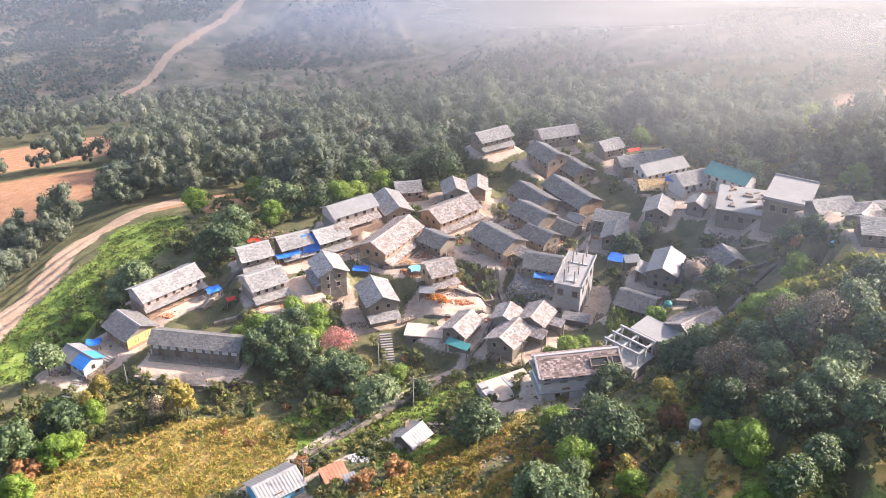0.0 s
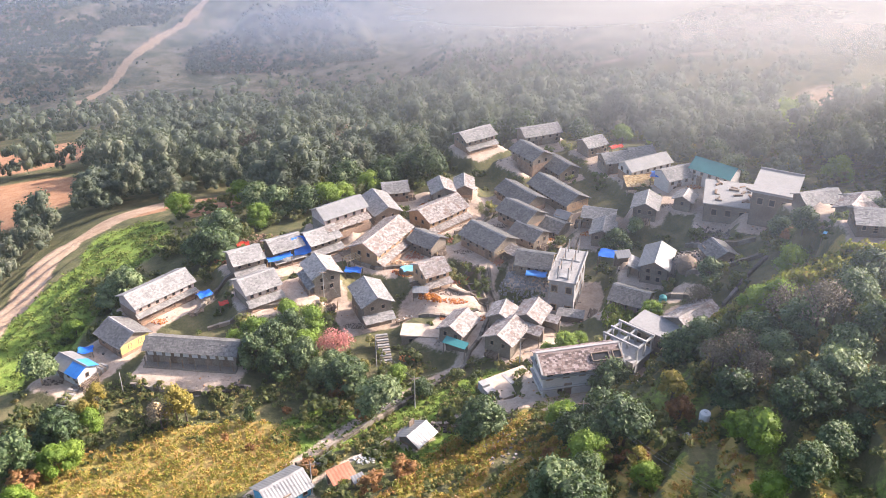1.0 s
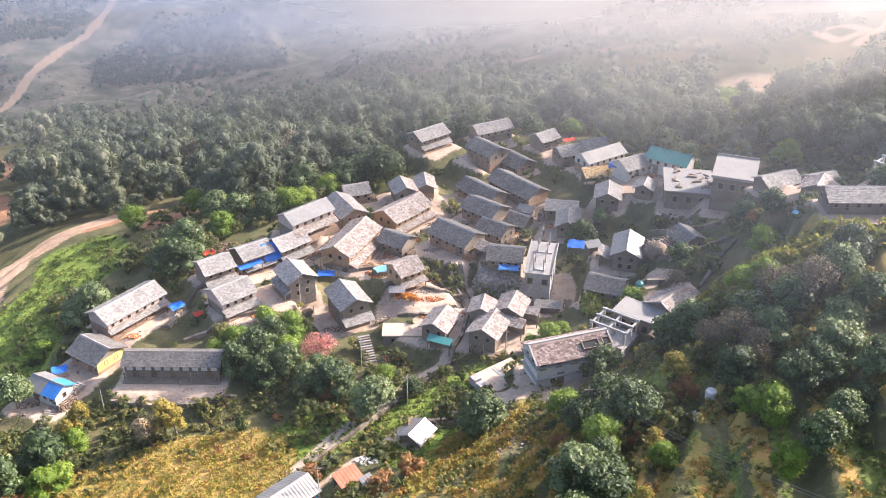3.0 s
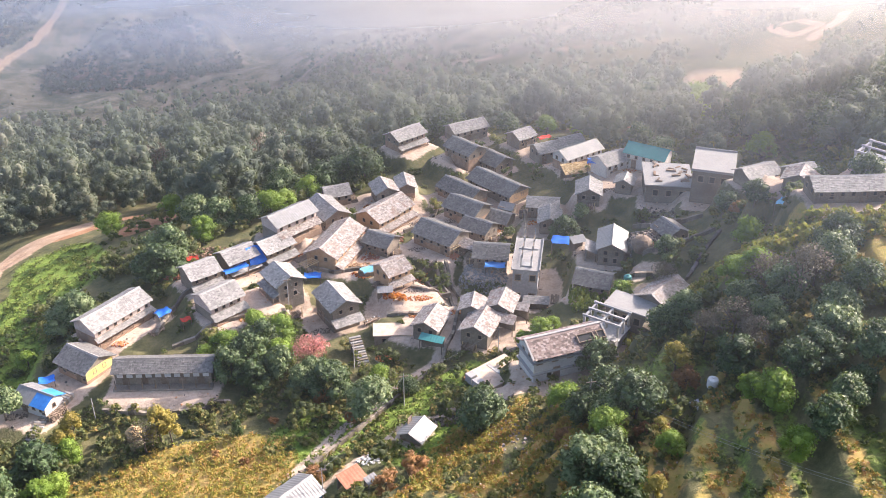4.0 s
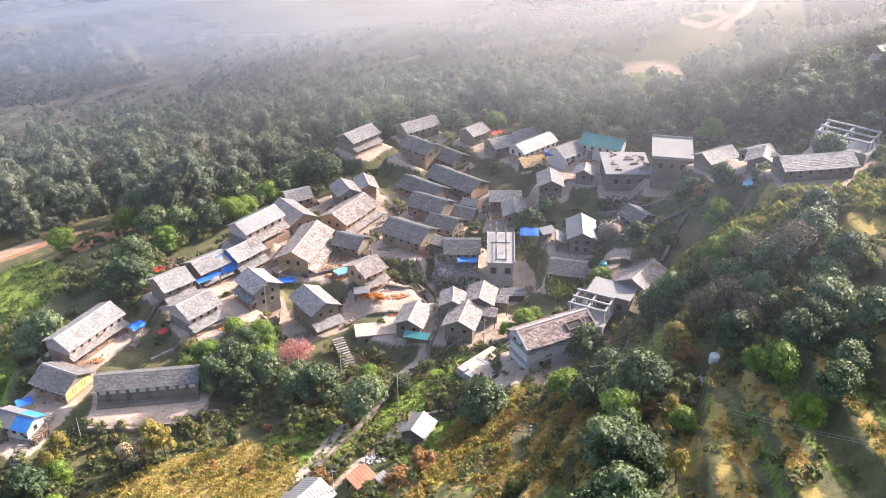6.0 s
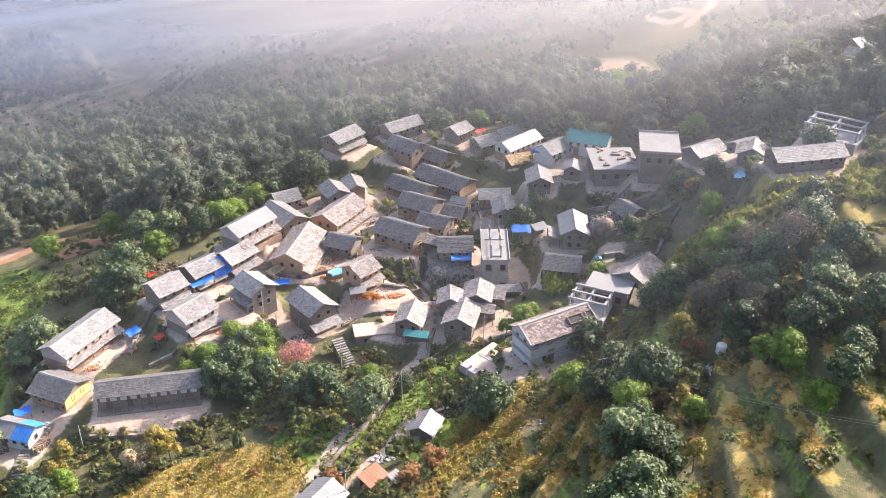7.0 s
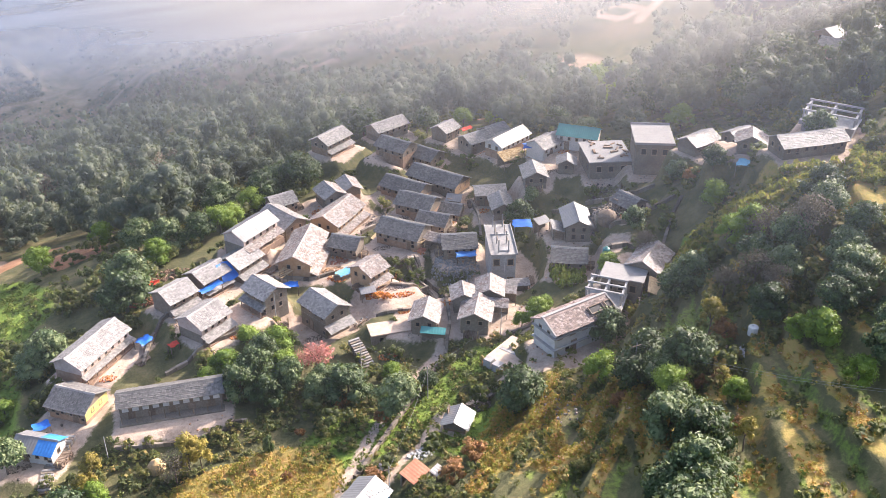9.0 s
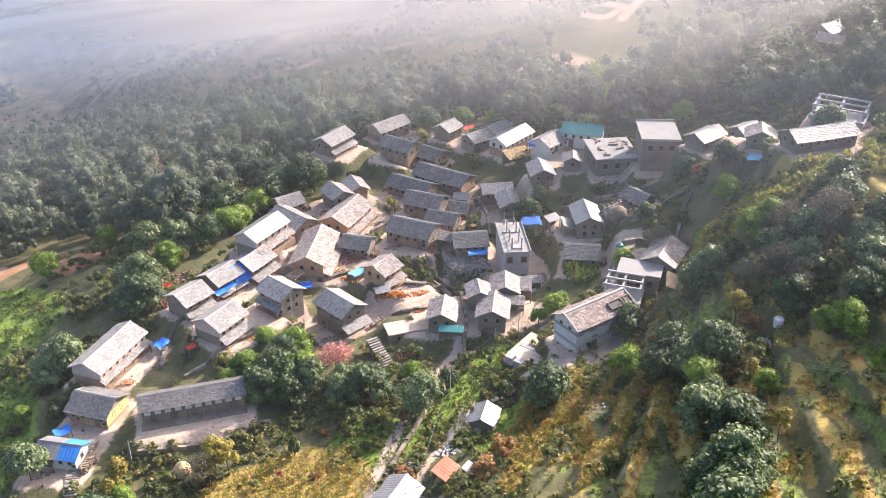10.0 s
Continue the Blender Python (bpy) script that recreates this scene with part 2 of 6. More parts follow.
def ground_material():
    """Forest floor, grass, dry crop, yard earth and tracks, blended by the zones of the plan."""
    m, n, l, p = nodes_of("ground")
    pos = n.new("ShaderNodeNewGeometry").outputs["Position"]
    fine, mid, wide = noise_node(n, l, 1.7, 8, 0.7, pos), noise_node(n, l, 0.35, 5, 0.6, pos), noise_node(n, l, 0.03, 4, 0.6, pos)
    tex = math_node(n, l, "ADD", math_node(n, l, "MULTIPLY", fine, 0.5), math_node(n, l, "MULTIPLY", mid, 0.5))
    far = math_node(n, l, "ADD", math_node(n, l, "MULTIPLY", mid, 0.4), math_node(n, l, "MULTIPLY", wide, 0.6))
    floor = ramp_node(n, l, math_node(n, l, "ADD", math_node(n, l, "MULTIPLY", tex, 0.5), math_node(n, l, "MULTIPLY", far, 0.5)),
                      [(0.36, (0.058, 0.064, 0.03)), (0.5, (0.112, 0.11, 0.05)), (0.64, (0.20, 0.165, 0.085))])
    grass = ramp_node(n, l, tex, [(0.32, (0.09, 0.135, 0.022)), (0.5, (0.17, 0.245, 0.042)), (0.68, (0.27, 0.33, 0.075))])
    dry = ramp_node(n, l, tex, [(0.34, (0.19, 0.19, 0.045)), (0.5, (0.34, 0.26, 0.08)), (0.66, (0.42, 0.25, 0.10))])
    earth = ramp_node(n, l, tex, [(0.30, (0.22, 0.165, 0.125)), (0.46, (0.44, 0.34, 0.26)), (0.66, (0.58, 0.465, 0.37))])
    track = ramp_node(n, l, tex, [(0.32, (0.296, 0.192, 0.126)), (0.5, (0.421, 0.296, 0.203)), (0.68, (0.53, 0.4, 0.294))])
    soil = ramp_node(n, l, tex, [(0.32, (0.25, 0.12, 0.06)), (0.5, (0.37, 0.20, 0.11)), (0.68, (0.46, 0.28, 0.17))])
    far_scrub = ramp_node(n, l, far, [(0.40, (0.07, 0.08, 0.055)), (0.5, (0.14, 0.135, 0.095)), (0.60, (0.23, 0.2, 0.15))])
    col = floor
    for attr, channel, paint in (("zone_b", 2, far_scrub), ("zone_a", 1, grass), ("zone_a", 2, dry), ("zone_b", 1, soil), ("zone_a", 0, earth), ("zone_b", 0, track)):
        at = n.new("ShaderNodeAttribute")
        at.attribute_name = attr
        sep = n.new("ShaderNodeSeparateColor")
        l.new(at.outputs["Color"], sep.inputs[0])
        worn = math_node(n, l, "ADD", sep.outputs[channel], math_node(n, l, "MULTIPLY", math_node(n, l, "SUBTRACT", fine, 0.5), 0.9))
        edge = n.new("ShaderNodeMapRange")
        edge.inputs["From Min"].default_value, edge.inputs["From Max"].default_value = 0.35, 0.65
        l.new(worn, edge.inputs["Value"])
        col = mix_node(n, l, edge.outputs[0], col, paint)
    l.new(col, p.inputs["Base Color"])
    p.inputs["Roughness"].default_value, p.inputs["Specular IOR Level"].default_value = 0.95, 0.2
    b = n.new("ShaderNodeBump")
    b.inputs["Strength"].default_value, b.inputs["Distance"].default_value = 0.7, 0.3
    l.new(fine, b.inputs["Height"])
    l.new(b.outputs["Normal"], p.inputs["Normal"])
    return m


def haze_sheet_material(name, haze_tone, seed):
    """Haze stand-in: a mostly clear sheet, its veil a painted tone the sun lights."""
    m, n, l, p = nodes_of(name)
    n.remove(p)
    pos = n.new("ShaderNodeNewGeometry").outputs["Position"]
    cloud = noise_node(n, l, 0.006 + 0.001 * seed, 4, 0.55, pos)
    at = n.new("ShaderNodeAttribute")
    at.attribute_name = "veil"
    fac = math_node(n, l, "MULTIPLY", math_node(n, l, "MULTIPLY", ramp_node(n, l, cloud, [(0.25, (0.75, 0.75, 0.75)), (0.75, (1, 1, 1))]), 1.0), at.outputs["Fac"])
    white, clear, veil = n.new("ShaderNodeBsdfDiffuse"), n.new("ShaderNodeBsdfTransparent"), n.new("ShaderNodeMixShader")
    # Veil colour brightens sunward, a glare painted into the haze tone.
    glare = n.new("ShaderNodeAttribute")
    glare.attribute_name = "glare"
    l.new(mix_node(n, l, glare.outputs["Fac"], haze_tone, (0.40, 0.395, 0.385)), white.inputs["Color"])
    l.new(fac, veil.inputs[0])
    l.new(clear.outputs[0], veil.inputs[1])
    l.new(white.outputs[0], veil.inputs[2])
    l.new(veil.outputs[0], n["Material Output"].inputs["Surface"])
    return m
# ---- plan: the lie of the land and the lots of the houses ----
RELIEF = [
    [-22.8, -18.7, -13.8, -7.6, -1.6, 5.6, 11.0, 18.1, 31.3, 48.3, 66.2],
    [-28.9, -22.1, -15.6, -8.0, 3.8, 12.6, 13.8, 19.9, 34.4, 46.4, 56.5],
    [-35.9, -24.9, -15.7, -12.3, -0.8, 9.0, 23.4, 27.9, 38.3, 42.3, 46.0],
    [-44.3, -28.8, -13.4, -15.7, -15.7, -10.6, 16.6, 23.0, 30.4, 32.5, 35.8],
    [-53.1, -37.7, -21.7, -11.2, -9.1, -19.8, -4.7, 4.9, 12.3, 20.2, 27.1],
    [-60.8, -44.0, -25.9, -13.6, -8.5, -14.6, -7.0, -9.0, 3.2, 11.2, 18.2],
    [-64.8, -47.9, -31.0, -27.3, -22.1, -9.6, -13.1, -17.7, -11.5, -6.0, 0.0],
    [-64.0, -51.8, -41.2, -39.5, -40.5, -28.5, -26.0, -29.5, -32.0, -28.0, -19.0],
    [-61.2, -55.9, -52.6, -53.6, -57.8, -56.1, -50.2, -47.0, -48.0, -45.0, -37.0],
]
FAR_X = [-700.0, -100.0, 0.0, 60.0, 150.0, 300.0, 900.0]
FAR_Y = [200.0, 290.0, 340.0, 420.0, 500.0, 700.0, 900.0, 1300.0, 1700.0, 3200.0]
FAR_Z = [
    [-110.0, -34.0, -25.0, -17.0, -12.0, -5.0, 40.0],
    [-125.0, -58.0, -54.0, -48.0, -53.0, -46.0, 10.0],
    [-140.0, -70.0, -67.0, -62.0, -66.0, -58.0, 0.0],
    [-175.0, -97.0, -94.0, -90.0, -78.0, -68.0, 0.0],
    [-225.0, -150.0, -128.0, -119.0, -102.0, -90.0, -20.0],
    [-280.0, -275.0, -205.0, -168.0, -155.0, -140.0, -60.0],
    [-320.0, -330.0, -300.0, -240.0, -225.0, -205.0, -120.0],
    [-345.0, -350.0, -352.0, -340.0, -325.0, -300.0, -250.0],
    [-300.0, -320.0, -345.0, -345.0, -335.0, -320.0, -280.0],
    [150.0, 60.0, -60.0, -90.0, -100.0, -60.0, 60.0],
]
LOTS = []


def lot(style, x, y, ridge, length, half, yaw, wall=4.3, **more):
    """One house: ridge centre and height, ridge length, half width of the roof, direction of the ridge, eave height."""
    wall = wall * (0.84 if more.get("gable") == 3 or style in ("school", "red") else 0.54 if style == "dark" else 0.66)
    half = half * (1.16 if style == "dark" else 1.02 if style in ("pale", "tin") else 1.06)
    length = length * (0.95 if style in ("pale", "tin") else 1.0)
    LOTS.append(dict(style=style, x=x, y=y, ridge=ridge, length=length, half=half, yaw=yaw, wall=wall, pad=ridge - 0.5 * half - wall, **more))


def flat(style, x, y, top, length, width, yaw, wall=5.0, **more):
    """A flat-roofed concrete building."""
    LOTS.append(dict(style=style, x=x, y=y, ridge=top, length=length, half=width / 2, yaw=yaw, wall=wall, pad=top - wall, **more))


# far edge of the village
lot("slate", 10.2, 190.7, -7.0, 8.0, 2.6, 31, 4.0, porch=1.2)
lot("slate", 24.4, 194.7, -8.2, 9.0, 2.5, 19, 3.8)
lot("dark", 21.0, 180.2, -6.4, 7.6, 2.5, -58, 4.0)
lot("dark", 26.3, 178.0, -8.3, 7.6, 2.5, -60, 3.8)
lot("slate", 34.1, 184.9, -6.8, 5.2, 2.3, 28, 3.6)
lot("slate", 37.3, 177.0, -6.6, 6.0, 2.4, 14, 4.0)
lot("slate", 42.6, 178.4, -6.2, 5.6, 2.4, 14, 4.0)
lot("tin", 41.9, 170.8, -4.9, 10.6, 2.5, 25, 4.4, paint="white")
lot("slate", 45.4, 161.4, -2.6, 6.9, 2.5, 22, 4.2, paint="white")
lot("teal", 52.2, 160.0, -1.2, 8.4, 2.6, -42, 4.6, paint="white")
lot("grey", 37.9, 152.1, -3.8, 5.8, 2.3, -109, 3.6, gable=1)
lot("grey", 44.5, 151.5, -2.8, 3.8, 1.8, -121, 3.2, gable=1)
# middle lanes
lot("dark", 24.6, 166.6, -8.2, 11.8, 2.7, -58, 4.2, gable=2)
lot("dark", 17.3, 165.6, -8.4, 9.3, 2.5, -56, 3.6)
lot("dark", 16.4, 157.4, -7.7, 7.6, 2.6, -48, 4.2)
lot("dark", 21.8, 156.2, -10.0, 6.3, 2.2, -40, 3.2)
lot("dark", 17.3, 151.6, -9.0, 6.0, 2.3, -45, 3.6)
lot("slate", 30.6, 156.0, -8.0, 6.2, 2.2, -17, 3.6)
lot("grey", 30.3, 150.5, -8.1, 5.8, 2.1, -107, 3.6, gable=1)
lot("tin", 24.6, 158.9, -10.1, 3.2, 1.6, -36, 2.4, small=1)
lot("dark", 16.9, 140.2, -7.6, 6.2, 2.5, -18, 4.2)
lot("dark", 9.6, 147.6, -7.1, 8.6, 2.8, -49, 4.4)
lot("grey", 2.2, 166.6, -7.4, 5.4, 2.3, -82, 3.8, gable=1)
lot("grey", 6.6, 168.5, -7.9, 5.5, 1.9, -92, 3.4)
lot("pale", 1.3, 159.8, -8.0, 10.6, 3.2, 41, 3.6, porch=1.3, paint="ochre")
lot("tin", -16.4, 152.0, -3.6, 9.6, 2.6, 35, 4.4, porch=1.4, paint="pink")
lot("grey", -9.3, 158.2, -6.2, 8.2, 2.6, -68, 4.2, gable=1)
lot("slate", -6.8, 169.1, -8.4, 5.2, 2.4, 10, 3.4)
lot("pale", -9.0, 147.0, -6.4, 12.3, 3.1, 58, 4.0, porch=1.3, paint="ochre")
lot("dark", -1.0, 147.6, -7.7, 5.4, 2.2, -40, 3.8)
lot("pale", -0.8, 136.9, -6.9, 5.2, 2.6, 28, 4.3, porch=1.2, paint="ochre")
# west row
lot("slate", -19.7, 147.1, -6.1, 6.2, 2.6, 34, 4.0, porch=1.3)
lot("slate", -25.6, 144.7, -6.2, 5.9, 2.5, 29, 4.0, porch=1.2)
lot("slate", -31.6, 140.5, -5.9, 5.6, 2.6, 27, 4.2, porch=1.2)
lot("slate", -28.7, 132.9, -6.3, 6.4, 2.8, 33, 4.2, porch=1.4, paint="pink")
lot("grey", -18.5, 135.0, -5.4, 5.8, 2.5, -66, 4.6, gable=1, porch=1.1)
lot("grey", -10.5, 130.6, -7.7, 7.0, 2.6, -70, 4.9, gable=3)
lot("slate", -45.0, 134.3, -8.1, 11.4, 2.7, 45, 4.2, porch=0.9, paint="pink")
lot("dark", -48.3, 124.5, -9.6, 6.6, 2.6, -42, 3.8, gable=2)
lot("school", -36.4, 118.9, -8.65, 14.3, 2.05, -9, 3.0, paint="white")
lot("blue", -54.0, 117.9, -11.0, 6.2, 2.0, -36, 2.9, paint="white", gable=1)
# lower middle
lot("pale", 2.9, 121.5, -7.6, 6.0, 2.3, -122, 3.8, gable=1)
lot("pale", 9.7, 117.9, -6.7, 6.4, 2.5, -122, 4.0)
lot("pale", 14.1, 122.3, -6.4, 5.4, 2.3, -118, 4.0)
lot("pale", 9.6, 122.6, -6.6, 4.4, 2.0, -110, 3.8)
lot("tin", 35.1, 131.9, -3.1, 7.6, 2.5, -112, 4.4, gable=1)
lot("dark", 29.6, 124.4, -5.0, 6.0, 2.4, -30, 3.6)
lot("pale", 34.6, 109.8, 0.9, 7.6, 2.7, -144, 3.8)
lot("red", 17.3, 102.4, 0.0, 11.2, 2.6, 10, 4.8, paint="white", windows=5)
lot("tin", -3.9, 94.9, -6.2, 4.2, 1.9, -130, 1.2, small=1)
lot("tin", -20.0, 86.2, -5.9, 6.4, 2.4, 38, 2.2, paint="bluewash", small=1)
# flat roofs
flat("concrete", 21.0, 132.45, -5.65, 10.3, 4.6, 70, 6.6, posts=1)
flat("concrete", 51.4, 148.9, -1.9, 8.6, 9.6, -18, 3.6, rubble=1)
flat("concrete", 56.7, 142.2, 3.3, 7.2, 9.4, -28, 6.2)
flat("terrace", 29.1, 108.2, -0.55, 6.5, 4.2, -44, 4.2)
flat("shell", 24.8, 106.1, -0.55, 5.6, 4.4, -44, 4.4)
# up the hill
lot("slate", 58.9, 131.9, 7.2, 6.8, 2.2, 14, 3.0)
lot("slate", 63.8, 127.6, 8.9, 5.0, 2.2, 10, 3.0)
lot("pale", 57.6, 117.6, 13.2, 4.6, 2.5, -130, 3.0, gable=1)
lot("slate", 56.6, 105.0, 18.4, 11.0, 2.3, -8, 3.0)
flat("shell", 65.6, 110.0, 18.4, 8.0, 5.6, -55, 3.4)
lot("dark", 43.9, 129.4, -0.6, 4.8, 2.1, -75, 2.6)
lot("slate", 118.0, 163.0, 10.2, 9.0, 2.8, 10, 3.4)
lot("slate", 113.0, 158.0, 9.4, 6.0, 2.5, -60, 3.2)
lot("slate", 125.0, 160.6, 11.5, 8.0, 2.6, 15, 3.4)


def smooth(a, b, v):
    k = np.clip((v - a) / (b - a), 0, 1)
    return k * k * (3 - 2 * k)


def spline(u):
    return [(1 - u) ** 3 / 6, (3 * u ** 3 - 6 * u ** 2 + 4) / 6, (-3 * u ** 3 + 3 * u ** 2 + 3 * u + 1) / 6, u ** 3 / 6]


def waves(x, y, size, seed):
    """Smooth rolling from -1 to 1."""
    a, b, s = x / size, y / size, seed * 1.7
    return (np.sin(a * 1.3 + b * 0.7 + s) + np.sin(-a * 0.8 + b * 1.5 + 2.1 * s) + np.sin(a * 2.3 - b * 1.9 + 3.3 * s) * 0.6 + np.sin(a * 0.4 + b * 3.1 + s * 0.6) * 0.4) / 3


def hill(x, y):
    """Height of the natural ground."""
    x, y = np.asarray(x, float), np.asarray(y, float)
    grid = np.array(RELIEF)
    gx, gy = np.clip((x + 110) / 32, 0, 7.999), np.clip((y - 40) / 32, 0, 5.999)
    i, j = gx.astype(int), gy.astype(int)
    bx, by = spline(gx - i), spline(gy - j)
    near = sum(by[b] * bx[a] * grid[j + b, i + a] for a in range(4) for b in range(4))
    near = near + 1.7 * np.exp(-((x - 7.5) ** 2 + (y - 100) ** 2) / 30) + 3.0 * np.exp(-((x - 42) ** 2 + (y - 97) ** 2) / 90) - 4.0 * np.exp(-((x - 33.5) ** 2 + (y - 110) ** 2) / 50) - 3.0 * np.exp(-((x - 44) ** 2 + (y - 113) ** 2) / 60) + np.clip(x - 145, 0, 900) * 0.22 - np.clip(-110 - x, 0, 900) * 0.18 - np.clip(40 - y, 0, 300) * 0.12
    table = np.array(FAR_Z)
    fx = np.clip(np.interp(x, FAR_X, np.arange(7)), 0, 5.999)
    fy = np.clip(np.interp(y, FAR_Y, np.arange(10)), 0, 8.999)
    i, j = fx.astype(int), fy.astype(int)
    a, b = fx - i, fy - j
    far = (table[j, i] * (1 - a) + table[j, i + 1] * a) * (1 - b) + (table[j + 1, i] * (1 - a) + table[j + 1, i + 1] * a) * b
    far = far + smooth(300, 700, y) * (waves(x, y, 60, 1) * 10 + waves(x, y, 23, 2) * 4) + smooth(700, 1200, y) * waves(x, y, 150, 3) * 22
    far = far + 62 * smooth(1160, 1225, y + 22 * waves(x, y, 34, 4)) * smooth(-260, -190, x + 26 * waves(x, y, 40, 9)) * smooth(-30, -95, x + 26 * waves(x, y, 40, 9)) * smooth(1420, 1230, y)
    k = smooth(195, 245, y)
    return near * (1 - k) + far * k


def terraced(x, y):
    """Where field terraces step down the slope, 0 to 1."""
    right = smooth(-9, -3, x) * smooth(104, 94, y) * smooth(70, 60, x)
    low = smooth(-14, -8, x) * smooth(92, 86, y) * smooth(12, 6, x)
    west = smooth(-50, -56, x) * smooth(112, 122, y) * smooth(200, 185, y)
    return np.maximum(np.maximum(right, low * 0.8), west * 0.9)


# levelled yards held up by low walls: middle, half sizes, turn, height
YARDS = [(1.8, 131.6, 5.0, 3.4, 8, -11.3), (-1.2, 125.4, 5.4, 2.6, -8, -11.5), (14.6, 116.0, 3.4, 3.0, -30, -10.5), (35.2, 117.6, 4.2, 3.4, -30, -3.4), (-40.5, 128.9, 6.0, 2.6, 45, -12.5), (-22.8, 130.9, 4.2, 2.4, 33, -10.1), (9.4, 105.2, 4.4, 3.6, 28, -8.4)]


def stepped(z, x, y):
    """The terrace level for a natural height, and how far up its step a place lies, 0 to 1."""
    step = 2.2
    s = (z + 0.3 * waves(x, y, 9.0, 6)) / step
    f = s - np.floor(s)
    return (np.floor(s) + smooth(0.7, 0.97, f)) * step, f


def ground_z(x, y):
    """Height of the ground with its terraces and the levelled lots."""
    x, y = np.asarray(x, float), np.asarray(y, float)
    z = hill(x, y) + waves(x, y, 4.0, 5) * 0.25 * smooth(250, 200, y)
    level, f = stepped(z, x, y)
    k = terraced(x, y)
    z = z * (1 - k) + level * k
    for cx, cy, rx, ry, turn, top in YARDS:
        k = patch(x, y, cx, cy, rx, ry, turn, 0.22)
        z = z * (1 - k) + top * k
    for h in LOTS:
        c, s = math.cos(radians(h["yaw"])), math.sin(radians(h["yaw"]))
        u, v = (x - h["x"]) * c + (y - h["y"]) * s, -(x - h["x"]) * s + (y - h["y"]) * c
        yard = 0.0 if h.get("small") else 2.2
        du = np.maximum(np.abs(u) - h["length"] / 2 - 0.6, 0)
        dv = np.maximum(np.maximum(v - h["half"] - 0.4, -v - h["half"] - 0.6 - yard), 0)
        w = smooth(1.0, 0.0, np.hypot(du, dv) / 2.4)
        z = z * (1 - w) + h["pad"] * w
    return z

# ---- the ground, one sheet to the far hills ----
def near_line(x, y, line, width, soft=1.5):
    """1 on a line of points, falling to 0 outside its width."""
    best = np.full(np.shape(x), 1e9)
    for (ax, ay), (bx, by) in zip(line, line[1:]):
        dx, dy = bx - ax, by - ay
        k = np.clip(((x - ax) * dx + (y - ay) * dy) / (dx * dx + dy * dy), 0, 1)
        best = np.minimum(best, np.hypot(x - ax - k * dx, y - ay - k * dy))
    return smooth(width + soft, width - soft, best)


def patch(x, y, cx, cy, rx, ry, turn=0.0, soft=0.25):
    """1 inside a rounded patch, 0 outside."""
    c, s = math.cos(radians(turn)), math.sin(radians(turn))
    u, v = ((x - cx) * c + (y - cy) * s) / rx, (-(x - cx) * s + (y - cy) * c) / ry
    return smooth(1 + soft, 1 - soft, (np.abs(u) ** 3 + np.abs(v) ** 3) ** (1 / 3))


TRACK = [(-80, 128), (-78, 144), (-77, 158), (-79, 172), (-78, 184), (-73, 191), (-69, 199), (-62, 205)]
FAR_TRACK = [(-250, 1560), (-280, 1480), (-289, 1403), (-309, 1298), (-330, 1222), (-346, 1125), (-360, 1055), (-420, 960)]
LANE = [(-24, 86), (-21, 92), (-12, 102), (-6, 108), (3, 117), (7, 126), (10, 140), (14, 146), (20, 150), (26, 160)]
LANE_LOW = [(-17, 87), (-14, 91), (-5, 97), (2, 100), (9, 99)]

GRASS_ROWS = [[(22.5, 73), (19.5, 65.5), (16, 58), (13, 52)], [(26, 71), (23, 64), (20, 56), (18, 50)], [(29.5, 69), (27, 61), (25, 53)], [(33, 67), (31, 59), (29, 52)]]
STRIPS = [([(19, 70), (15, 63), (12, 57)], 0.7), ([(23, 71), (20, 65), (19, 59), (15, 54)], 0.5), ([(1, 91), (-4, 85), (-8, 80)], 1.6), ([(8, 90), (10, 82), (11, 80)], 1.2), ([(12, 84), (9, 74), (5, 66)], 0.9), ([(27, 74), (25, 66), (24, 58)], 0.8), ([(5, 88), (2, 80), (-2, 74)], 1.0)]


